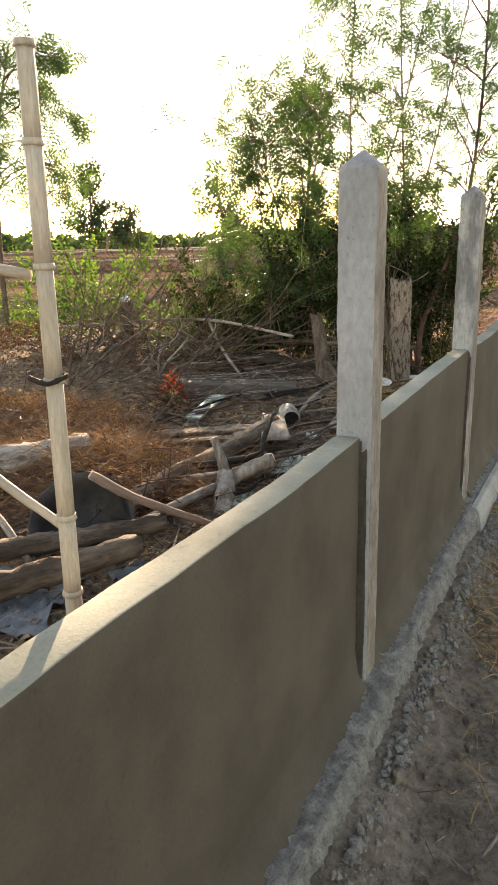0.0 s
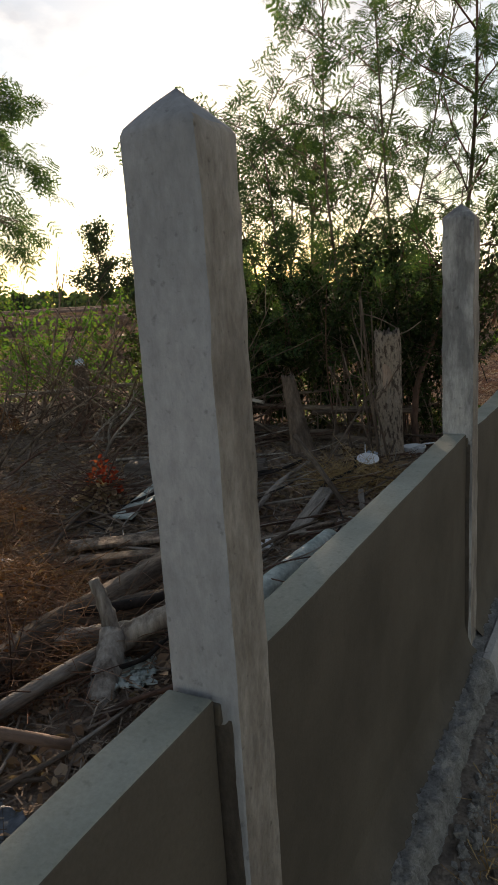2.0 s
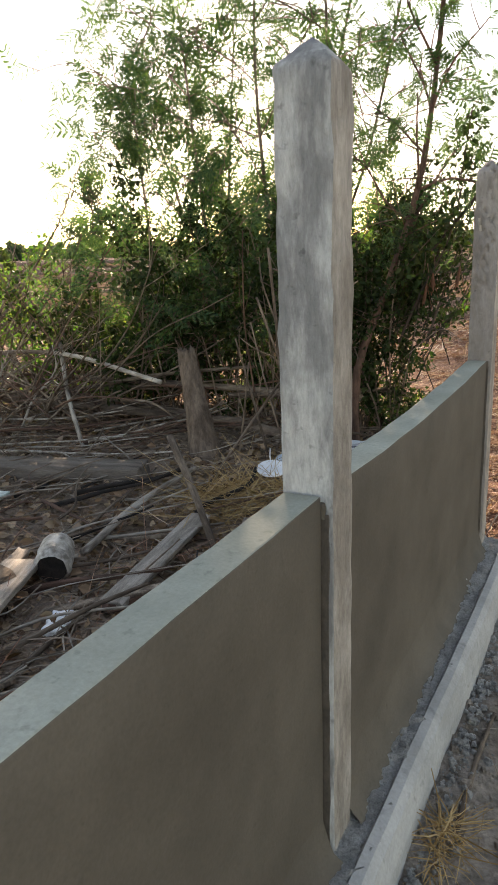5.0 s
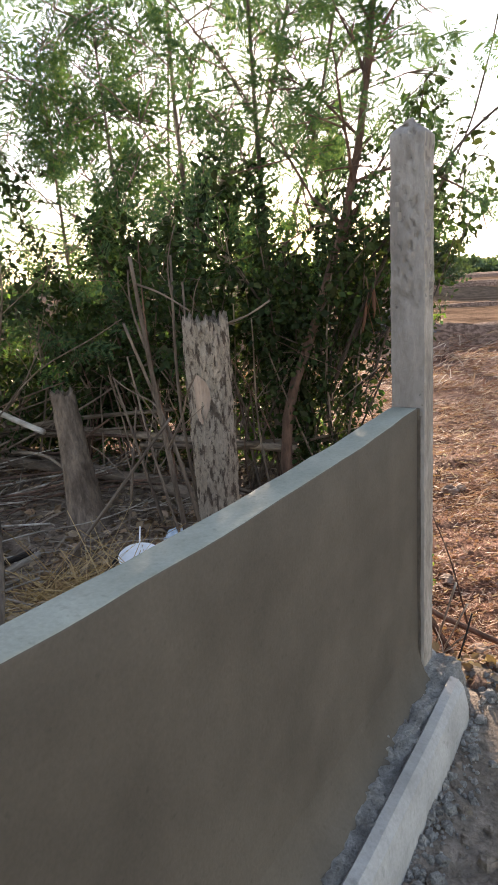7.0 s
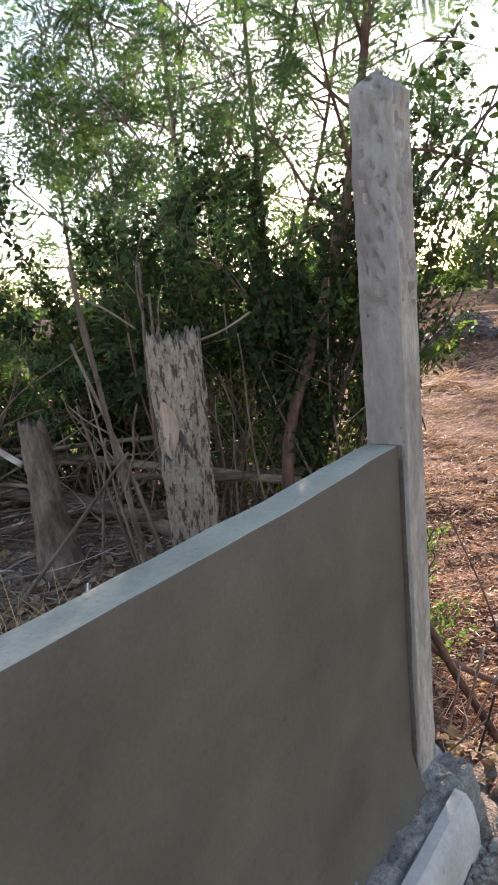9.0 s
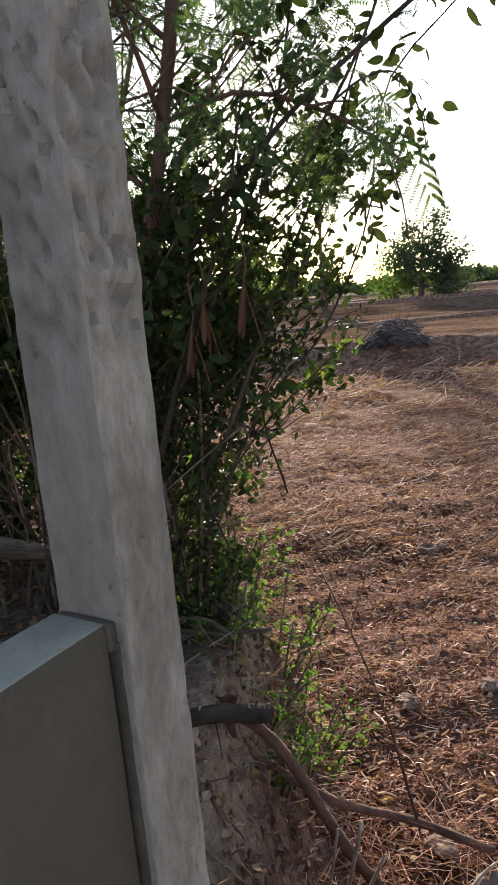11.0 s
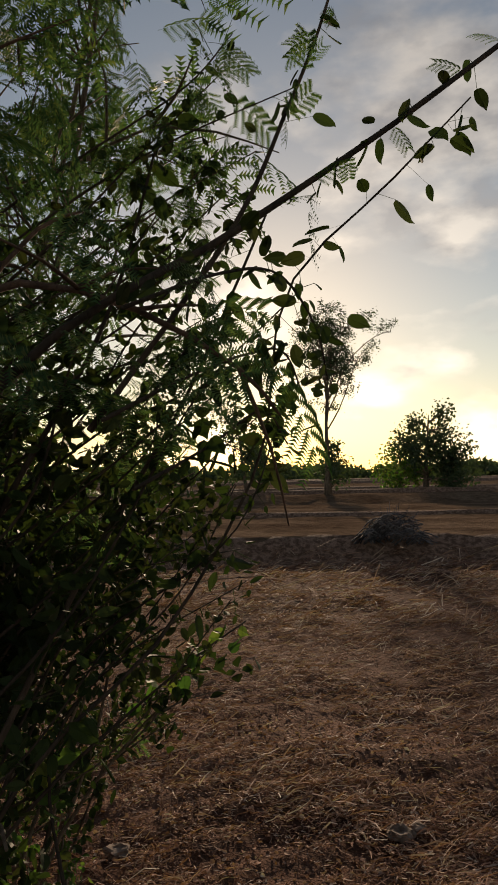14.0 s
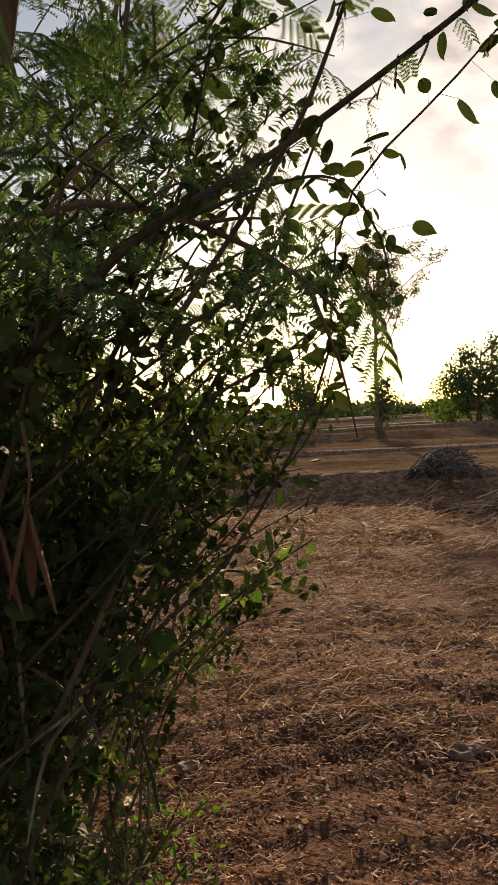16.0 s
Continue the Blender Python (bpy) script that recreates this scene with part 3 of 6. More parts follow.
def plaster_foot(name, y0, y1):
    """The plaster spread out in a soft curve where the wall meets the footing."""
    profile = ((-0.02, 0.4), (-0.004, 0.31), (0.005, 0.25), (0.015, 0.2), (0.03, 0.168), (0.05, 0.153), (0.062, 0.14))
    ys = np.arange(y0, y1 + 0.01, 0.03)
    v, f = [], []
    for yy in ys:
        for px, pz in profile:
            e = 0.006 * noise.noise((pz * 20, yy * 6, 1.5)) + 0.004 * noise.noise((pz * 60, yy * 25, 4.5))
            v.append((px + e * min(1.0, max(0.0, px * 30)), yy, pz + e))
    w = len(profile)
    for i in range(len(ys) - 1):
        for k in range(w - 1):
            a = i * w + k
            f.append((a, a + 1, a + w + 1, a + w))
    return tagged(arrays_object(name, v, f, PLASTER, smooth=True), "grey-brown plaster smeared down onto the footing", "trim", kind="structure")


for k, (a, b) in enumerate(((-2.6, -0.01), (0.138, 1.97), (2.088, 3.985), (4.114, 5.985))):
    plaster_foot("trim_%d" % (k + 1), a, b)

bm = bmesh.new()
curb_prof = ((0.085, 0.135), (0.095, 0.149), (0.122, 0.143), (0.14, 0.12), (0.156, 0.05), (0.166, -0.2))
rows = []
for yy in np.arange(3.93, 6.05, 0.04):
    e = 0.004 * noise.noise((0.4, yy * 5, 0.2))
    rows.append([bm.verts.new((px + e + 0.012 * math.sin(yy * 1.3), yy, pz + e * 0.5)) for px, pz in curb_prof])
for a, b in zip(rows, rows[1:]):
    for k in range(len(curb_prof) - 1):
        bm.faces.new((a[k], b[k], b[k + 1], a[k + 1]))
bm.faces.new(rows[0])
bm.faces.new(rows[-1][::-1])
bmesh.ops.recalc_face_normals(bm, faces=bm.faces)
tagged(mesh_object("curb", bm, SMOOTH_CURB, None, False), "smooth pale cement curb sloping along the wall's foot", "curb", kind="structure")

n = 2200
cyv = rng.uniform(0.2, 6.5, n)
cxv = np.where(cyv > 3.9, 0.165, 0.175) + np.abs(rng.normal(size=n)) * 0.05
clod = np.array([(-1, -1, -0.7), (1, -0.8, -0.7), (0.9, 1, -0.7), (-0.8, 0.9, -0.7), (-0.6, -0.5, 0.7), (0.6, -0.6, 0.5), (0.5, 0.6, 0.8), (-0.5, 0.5, 0.6)]) * 0.5
CLOD = (clod, np.array([(0, 3, 2, 1), (4, 5, 6, 7), (0, 1, 5, 4), (1, 2, 6, 5), (2, 3, 7, 6), (3, 0, 4, 7)]))
v, f = scatter(*CLOD, np.stack([cxv, cyv, ground_height(cxv, cyv) + 0.004], -1), frames(random_dirs(n, 0, 0.3)), rng.gamma(1.5, 0.0075, n).clip(0.004, 0.045))
tagged(arrays_object("mortar_crumbs", v, f, ROUGH_MORTAR), "grey crumbs of spilt mortar along the footing", "rubble", kind="stuff")


# ---- trees and bushes ----
def leaf_places(paths, per_metre, spread, start=0.25):
    """Places and directions of leaves along stems, thicker towards the tips."""
    at, way = [], []
    for p in paths:
        p = np.asarray(p)
        seg = np.linalg.norm(np.diff(p, axis=0), axis=1)
        n = max(2, int(seg.sum() * per_metre))
        u = start + (1 - start) * np.sqrt(rng.uniform(0, 1, n))
        cum = np.concatenate([[0], np.cumsum(seg)]) / seg.sum()
        q = np.stack([np.interp(u, cum, p[:, i]) for i in range(3)], -1)
        d = np.gradient(p, axis=0)
        dq = np.stack([np.interp(u, cum, d[:, i]) for i in range(3)], -1)
        dq /= np.linalg.norm(dq, axis=1, keepdims=True) + 1e-9
        at.append(q + rng.normal(size=q.shape) * spread)
        way.append(dq)
    return np.concatenate(at), np.concatenate(way)


def limb_path(start, heading, length, droop, steps=7, wander=0.12):
    p, d = [np.array(start, dtype=float)], np.array(heading, dtype=float)
    for k in range(steps):
        d = d + rng.normal(size=3) * wander
        d[2] -= droop * (k / steps)
        d /= np.linalg.norm(d)
        p.append(p[-1] + d * length / steps)
    return np.array(p)


def feathery_tree(points, radius, limbs, reach, per_metre, fine, label, first=0.3, lean=(0, 0), size=(0.11, 0.19), spread=0.06, material=FEATHER, bark=BARK, up=0.55, droop=0.12, airy=0.62):
    """A thin-stemmed tree with feathery leaves: trunk, limbs and a crown of separate fronds."""
    base = np.array(points[0], dtype=float)
    tree = empty("feathery_tree", base)
    pts = [tuple(np.array(q) - base) for q in points]
    stem("trunk", pts, radius, radius * 0.25, bark, tree, 9, 0.1, steps=16)
    trunk = smooth_path(pts, 24)
    paths = []
    for k in range(limbs):
        u = first + (1 - first) * (k + rng.uniform(0, 1)) / limbs
        s = trunk[min(23, int(u * 23))]
        a = k * 2.4 + rng.uniform(-0.5, 0.5)
        d = np.array([math.cos(a) + lean[0], math.sin(a) * 0.8 + lean[1], up + rng.uniform(-0.25, 0.5)])
        d /= np.linalg.norm(d)
        p = limb_path(s, d, reach * rng.uniform(0.6, 1.1) * (1.1 - 0.3 * u), droop)
        paths.append(p)
        stem("limb", [tuple(q) for q in p[::2]] + [tuple(p[-1])], radius * 0.28, 0.003, bark, tree, 5, 0.05, steps=9)
        for _ in range(5):
            j = rng.integers(1, 7)
            e = (p[min(j + 1, 7)] - p[j]) + rng.normal(size=3) * 0.13
            paths.append(limb_path(p[j], e / np.linalg.norm(e), reach * rng.uniform(0.25, 0.5), droop, 5))
    bm = bmesh.new()
    for p in paths:
        if len(p) == 6:
            tube(bm, [tuple(q) for q in p[::2]], 0.005, 0.0015, 4, 5, 0, False)
    tagged(part("twig_spray", bm, bark, tree), kind="stuff")
    paths.append(trunk[12:])
    at, way = leaf_places(paths, per_metre, spread)
    high = (at[:, 0] + base[0] < np.where(at[:, 2] + base[2] > 1.3, -0.5, -1.7)) | (at[:, 2] + base[2] > 1.75)  # no low fronds past the thicket's edge
    high &= rng.uniform(0, 1, len(at)) < np.interp(at[:, 2] + base[2], (1.9, 2.5), (0.8, airy))  # lighter towards the top
    at, way = at[high], way[high]
    n = len(at)
    fwd = way * 0.6 + random_dirs(n, -0.2) * 0.8
    t = FROND_FINE if fine else FROND_PLAIN
    v, f = scatter(*t, at, frames(fwd, random_dirs(n, 1.0)), rng.uniform(*size, n))
    tagged(arrays_object("crown", v, f, material, tree), kind="stuff")
    return tagged(tree, label, "tree", "trees of the thicket")


def leafy_shrub(base, radius, height, stems, leaves, leaf, material, label, category="shrub", name="leafy_shrub", bark=BARK, flat=1.0, bare=0.0):
    """Several stems from one foot, with many small broad leaves."""
    shrub = empty(name, base)
    paths = []
    for k in range(stems):
        a = 2 * math.pi * k / stems + rng.uniform(-0.4, 0.4)
        d = np.array([math.cos(a) * radius, math.sin(a) * radius * flat, height * rng.uniform(0.6, 1.0)])
        s = np.array([rng.normal() * 0.08 * radius, rng.normal() * 0.08 * radius, -0.1])
        p = limb_path(s, d / np.linalg.norm(d), np.linalg.norm(d), 0.06, 7, 0.06)
        paths.append(p)
        stem("stem", [tuple(q) for q in p[::2]] + [tuple(p[-1])], 0.008, 0.002, bark, shrub, 5, 0.05, steps=8)
        for _ in range(4):
            j = rng.integers(2, 7)
            e = random_dirs(1, 0.3)[0]
            paths.append(limb_path(p[j], e, radius * rng.uniform(0.3, 0.7), 0.1, 5))
    bm = bmesh.new()
    for p in paths:
        if len(p) == 6:
            tube(bm, [tuple(q) for q in p[::2]], 0.004, 0.0012, 4, 5, 0, False)
    tagged(part("twig_spray", bm, bark, shrub), kind="stuff")
    total = sum(np.linalg.norm(np.diff(p, axis=0), axis=1).sum() for p in paths)
    at, way = leaf_places(paths, leaves / total, leaf * 0.9, 0.15)
    at, way = at[at[:, 2] > bare], way[at[:, 2] > bare]
    n = len(at)
    v, f = scatter(*LEAF, at, frames(way * 0.4 + random_dirs(n, -0.2), random_dirs(n, 0.8)), rng.uniform(leaf * 0.6, leaf * 1.3, n))
    tagged(arrays_object("foliage", v, f, material, shrub), kind="stuff")
    return tagged(shrub, label, category)


def foot(x, y, *rest):
    return [(x, y, gz(x, y) - 0.12), *rest]


feathery_tree(foot(-0.98, 7.0, (-0.97, 7.0, 0.8), (-0.81, 7.05, 1.3), (-0.6, 7.1, 2.06), (-0.55, 7.3, 3.2), (-0.6, 7.5, 4.3)), 0.032, 16, 0.85, 10, True,
              "slim feathery-leaved tree with a reddish leaning trunk", 0.48, (-0.1, 0.05), spread=0.05, up=0.75, bark=RED_BARK, airy=0.95)
feathery_tree(foot(-1.15, 7.25, (-1.2, 7.3, 1.4), (-1.35, 7.5, 2.6), (-1.5, 7.7, 4.5)), 0.022, 18, 1.0, 9, False, "feathery-leaved tree in the thicket behind the stumps", 0.2, airy=0.9)
feathery_tree(foot(-1.75, 7.5, (-1.8, 7.5, 1.5), (-1.95, 7.6, 2.8), (-1.95, 7.7, 4.5)), 0.022, 20, 1.05, 11, False, "tall feathery-leaved tree with dense lower branches", 0.15)
feathery_tree(foot(-2.35, 7.55, (-2.4, 7.6, 1.4), (-2.55, 7.7, 2.4), (-2.7, 7.8, 3.4)), 0.02, 22, 1.1, 17, False, "feathery-leaved tree with low spreading branches", 0.1)
feathery_tree(foot(-2.95, 7.7, (-3.0, 7.7, 1.3), (-3.15, 7.8, 2.3), (-3.3, 7.9, 3.2)), 0.02, 20, 1.05, 16, False, "feathery-leaved tree at the thicket's thin edge", 0.15, (-0.1, 0))
feathery_tree(foot(-3.0, 8.3, (-3.0, 8.3, 1.3), (-3.2, 8.3, 2.3), (-3.6, 8.3, 3.0)), 0.022, 15, 1.0, 15, False, "feathery-leaved tree at the thicket's thin edge", 0.25, (-0.15, 0))
feathery_tree(foot(-2.3, 8.4, (-2.2, 8.4, 1.4), (-1.7, 8.45, 2.8), (-1.3, 8.5, 4.6)), 0.024, 15, 1.0, 12, False, "feathery-leaved tree at the back of the thicket", 0.35)
feathery_tree(foot(-1.75, 8.0, (-1.6, 8.0, 1.2), (-1.2, 8.0, 2.4), (-0.8, 8.0, 4.3)), 0.02, 13, 0.75, 8, True, "thin feathery-leaved tree beside the field", 0.6, (-0.05, -0.1), spread=0.05, up=0.7)
feathery_tree(foot(-2.9, 8.7, (-2.85, 8.7, 1.6), (-2.7, 8.7, 3.5)), 0.024, 14, 1.1, 12, False, "feathery-leaved tree standing behind the others", 0.2)
feathery_tree(foot(-7.9, 8.3, (-7.8, 8.2, 1.6), (-7.5, 8.1, 3.2), (-7.0, 8.0, 4.4)), 0.05, 18, 1.5, 17, False, "feathery tree with drooping branches beside the lot", 0.5, (0.45, 0), size=(0.16, 0.26), droop=0.4)

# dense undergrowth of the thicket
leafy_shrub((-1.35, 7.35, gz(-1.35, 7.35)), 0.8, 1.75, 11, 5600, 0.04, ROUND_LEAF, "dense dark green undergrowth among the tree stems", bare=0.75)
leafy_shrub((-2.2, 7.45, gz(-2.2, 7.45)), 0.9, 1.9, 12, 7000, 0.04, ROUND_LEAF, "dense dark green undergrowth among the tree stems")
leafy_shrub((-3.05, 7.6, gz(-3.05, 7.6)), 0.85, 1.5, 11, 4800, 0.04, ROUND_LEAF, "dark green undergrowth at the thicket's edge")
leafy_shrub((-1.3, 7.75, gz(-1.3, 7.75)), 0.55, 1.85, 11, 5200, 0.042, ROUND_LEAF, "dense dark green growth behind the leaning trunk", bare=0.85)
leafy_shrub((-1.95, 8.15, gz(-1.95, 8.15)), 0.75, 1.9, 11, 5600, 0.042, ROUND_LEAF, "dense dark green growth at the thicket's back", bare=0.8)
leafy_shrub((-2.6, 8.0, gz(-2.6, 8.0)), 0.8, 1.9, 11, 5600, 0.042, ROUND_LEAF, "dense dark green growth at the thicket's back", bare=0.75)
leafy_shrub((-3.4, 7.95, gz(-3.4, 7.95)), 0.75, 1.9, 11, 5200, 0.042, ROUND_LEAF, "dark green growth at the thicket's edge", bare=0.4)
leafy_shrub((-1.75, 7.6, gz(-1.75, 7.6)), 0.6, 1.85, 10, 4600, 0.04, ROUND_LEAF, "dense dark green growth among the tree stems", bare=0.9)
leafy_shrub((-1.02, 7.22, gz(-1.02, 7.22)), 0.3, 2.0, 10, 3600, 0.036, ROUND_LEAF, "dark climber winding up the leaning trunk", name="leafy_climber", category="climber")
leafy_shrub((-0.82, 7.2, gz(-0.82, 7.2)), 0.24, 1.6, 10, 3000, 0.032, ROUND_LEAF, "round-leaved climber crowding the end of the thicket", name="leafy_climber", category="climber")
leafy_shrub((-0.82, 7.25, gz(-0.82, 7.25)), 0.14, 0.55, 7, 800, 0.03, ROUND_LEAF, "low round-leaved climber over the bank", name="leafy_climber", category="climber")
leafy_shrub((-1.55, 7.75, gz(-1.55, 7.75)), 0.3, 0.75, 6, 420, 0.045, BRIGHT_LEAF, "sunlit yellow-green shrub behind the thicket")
leafy_shrub((-3.9, 8.0, gz(-3.9, 8.0)), 0.75, 1.25, 12, 4000, 0.04, BRIGHT_LEAF, "thin yellow-green shrub behind the brushwood")
leafy_shrub((-5.0, 8.6, gz(-5.0, 8.6)), 0.8, 1.4, 11, 3600, 0.042, BRIGHT_LEAF, "thin yellow-green shrub behind the brushwood")
leafy_shrub((-6.1, 8.4, gz(-6.1, 8.4)), 0.95, 1.75, 12, 3000, 0.055, BRIGHT_LEAF, "bushy light green shrub beside the lot")
leafy_shrub((-7.6, 8.9, gz(-7.6, 8.9)), 1.1, 1.8, 12, 3000, 0.055, BRIGHT_LEAF, "bushy light green shrub beside the lot")
for x, y, r, hh in ((-0.98, 7.7, 0.16, 0.45), (-0.8, 7.45, 0.16, 0.42), (-0.68, 7.2, 0.14, 0.32), (-0.62, 7.32, 0.2, 0.4), (-0.62, 7.55, 0.2, 0.45), (-0.76, 7.68, 0.22, 0.5), (-0.52, 7.18, 0.16, 0.3), (-0.7, 7.9, 0.2, 0.35)):
    leafy_shrub((x, y, gz(x, y)), r, hh, 8, 420, 0.02, BRIGHT_LEAF, "small fresh green weed at the field's edge", "weed", "weed")


def leafy_shoot(points, r0, r1, leaf_at, leaf, label, hang=0.6, material=ROUND_LEAF, fronds=0):
    """A long bare shoot with single round leaves hanging from it."""
    base = np.array(points[0], dtype=float)
    shoot = empty("leafy_shoot", base)
    pts = [tuple(np.array(q) - base) for q in points]
    stem("stem", pts, r0, r1, DARK_BARK, shoot, 6, 0.1, steps=20)
    p = smooth_path(pts, 60)
    n = leaf_at
    i = rng.integers(8, 59, n)
    d = random_dirs(n, -hang)
    tip = p[i] + (random_dirs(n, 0.15) + d * 0.5) * rng.uniform(0.012, 0.055, (n, 1))
    at = tip
    v, f = strips(n, p[i], tip - p[i], np.linalg.norm(tip - p[i], axis=1), np.full(n, 0.0016))
    tagged(arrays_object("stalk_spray", v, f, ROUND_LEAF, shoot), kind="stuff")
    m = frames(d, random_dirs(n, 0.2))
    v, f = scatter(*ROUNDED, at, m, rng.uniform(leaf * 0.6, leaf * 1.25, n))
    tagged(arrays_object("leaves", v, f, material, shoot), kind="stuff")
    if fronds:
        i = rng.integers(20, 59, fronds)
        fwd = random_dirs(fronds, -0.3)
        v, f = scatter(*FROND_FINE, p[i], frames(fwd, random_dirs(fronds, 1.0)), rng.uniform(0.05, 0.085, fronds))
        tagged(arrays_object("fronds", v, f, FEATHER, shoot), kind="stuff")
    return tagged(shoot, label, "shoot", "long shoots over the field")


leafy_shoot([(-0.5, 6.95, 1.55), (-0.3, 7.1, 1.83), (-0.21, 7.5, 2.1), (0.0, 7.75, 2.34), (0.21, 8.0, 2.6), (0.42, 8.3, 2.9)], 0.0085, 0.005, 30, 0.05, "long bare branch reaching out with a few round leaves", fronds=10)
leafy_shoot([(-0.36, 7.25, 1.7), (-0.215, 7.5, 2.1), (-0.16, 7.65, 2.4), (-0.13, 7.8, 2.7), (-0.1, 7.95, 3.1)], 0.006, 0.003, 24, 0.045, "slender upright branch with small leaves", fronds=14)
leafy_shoot([(-0.6, 7.05, 0.75), (-0.47, 7.2, 1.1), (-0.39, 7.5, 1.3), (-0.33, 7.8, 1.66), (-0.25, 7.8, 2.05), (-0.02, 7.9, 2.3), (0.15, 8.0, 2.5)], 0.005, 0.002, 60, 0.055, "thin arching shoot hung with round green leaves")
leafy_shoot([(-0.55, 7.1, 1.0), (-0.46, 7.35, 1.45), (-0.4, 7.6, 1.8), (-0.3, 7.8, 2.25)], 0.007, 0.003, 55, 0.055, "thin arching shoot hung with round green leaves")
leafy_shoot([(-0.6, 7.1, 0.85), (-0.5, 7.3, 1.05), (-0.42, 7.6, 1.2), (-0.37, 7.78, 1.27)], 0.004, 0.002, 26, 0.05, "low shoot ending in a bright green leaf cluster", material=BRIGHT_LEAF)
leafy_shoot([(-0.6, 7.0, 1.2), (-0.5, 7.2, 1.6), (-0.45, 7.4, 1.95), (-0.42, 7.55, 2.4)], 0.008, 0.003, 60, 0.05, "thin leafy shoot beside the trunk")
leafy_shoot([(-0.15, 7.10, 1.86), (-0.15, 7.35, 1.97), (-0.11, 7.50, 2.00), (-0.08, 7.60, 1.91), (-0.08, 7.65, 1.81)], 0.0035, 0.0018, 34, 0.043, "drooping shoot hung with round green leaves", 0.8)
leafy_shoot([(-0.19, 7.10, 1.70), (-0.20, 7.30, 1.78), (-0.17, 7.45, 1.84), (-0.13, 7.55, 1.86), (-0.11, 7.60, 1.77)], 0.0035, 0.0018, 30, 0.042, "drooping shoot hung with round green leaves", 0.8)
leafy_shoot([(-0.13, 7.10, 1.60), (-0.17, 7.35, 1.67), (-0.15, 7.50, 1.74), (-0.15, 7.60, 1.68)], 0.0033, 0.0018, 26, 0.04, "thin shoot with round leaves beside the arching branch", 0.7)
for k in range(9):
    x, y, z = -0.62 + 0.2 * rng.uniform(), 6.95 + 0.35 * rng.uniform(), 0.75 + 0.1 * k
    d = np.array([0.2 + 0.12 * rng.normal(), 0.45 + 0.1 * rng.normal(), 0.75])
    L = 0.7 + 0.5 * rng.uniform()
    p = [tuple(np.array((x, y, z)) + d * L * f + rng.normal(size=3) * 0.04) for f in (0, 0.35, 0.7, 1.0)]
    leafy_shoot(p, 0.0036, 0.0014, 46, 0.03, "thin slanting shoot with small dark leaves", 0.4)
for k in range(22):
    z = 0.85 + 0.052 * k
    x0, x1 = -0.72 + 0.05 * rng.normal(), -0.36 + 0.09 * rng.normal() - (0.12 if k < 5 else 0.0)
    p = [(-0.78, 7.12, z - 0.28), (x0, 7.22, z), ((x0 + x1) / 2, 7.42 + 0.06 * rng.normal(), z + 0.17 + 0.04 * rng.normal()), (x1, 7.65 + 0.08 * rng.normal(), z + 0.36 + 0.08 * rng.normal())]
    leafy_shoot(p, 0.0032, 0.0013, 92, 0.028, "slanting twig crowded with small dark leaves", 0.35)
for k in range(10):
    z = 1.3 + 0.075 * k
    x1, y1, z1 = -0.31 + 0.07 * rng.normal(), 7.72 + 0.08 * rng.normal(), 1.8 + 0.1 * k + 0.06 * rng.normal()
    p = [(-0.66, 7.1, z), (-0.54 + 0.03 * rng.normal(), 7.3, z + (z1 - z) * 0.35), (-0.42 + 0.03 * rng.normal(), 7.52, z + (z1 - z) * 0.7), (x1, y1, z1)]
    leafy_shoot(p, 0.0036, 0.0014, 26, 0.034, "rising twig with round leaves and small feathery fronds", 0.4, fronds=9)
leafy_shoot([(-0.7, 7.0, 1.0), (-0.55, 7.0, 1.35), (-0.42, 7.0, 1.6), (-0.35, 7.05, 1.95)], 0.008, 0.003, 60, 0.045, "thin leafy shoot beside the trunk")


def seed_pods(at, count, label):
    """A bunch of flat dry seed pods hanging from a twig."""
    bunch = empty("seed_pods", at)
    stem("stalk", [(0, 0, 0.12), (0.01, 0, 0.05), (0, 0, 0)], 0.003, 0.002, RED_BARK, bunch, 5)
    for k in range(count):
        a = 2 * math.pi * k / count + 0.4
        bm = bmesh.new()
        rows = []
        for j in range(9):
            f = j / 8
            w = 0.009 * math.sin(math.pi * min(1, f * 0.94 + 0.05)) ** 0.5
            c = Vector((math.cos(a) * 0.035 * f, math.sin(a) * 0.035 * f, -0.15 * f * (1 - 0.1 * k)))
            s = Vector((-math.sin(a), math.cos(a), 0)) * w
            o = Vector((math.cos(a), math.sin(a), 0)) * (0.0015 + 0.001 * (j % 2))
            rows.append([bm.verts.new(c - s), bm.verts.new(c + o), bm.verts.new(c + s), bm.verts.new(c - o)])
        for p, q in zip(rows, rows[1:]):
            for i in range(4):
                bm.faces.new((p[i], p[(i + 1) % 4], q[(i + 1) % 4], q[i]))
        part("pod", bm, POD, bunch)
    return tagged(bunch, label, "seed pods", "dry pods on the climber")


seed_pods((-0.5, 7.0, 1.42), 4, "dry red-brown flat seed pods hanging in the thicket")
seed_pods((-0.53, 6.98, 1.36), 3, "dry red-brown flat seed pods hanging in the thicket")
seed_pods((-0.33, 6.93, 1.46), 3, "pale brown flat seed pods hanging low")


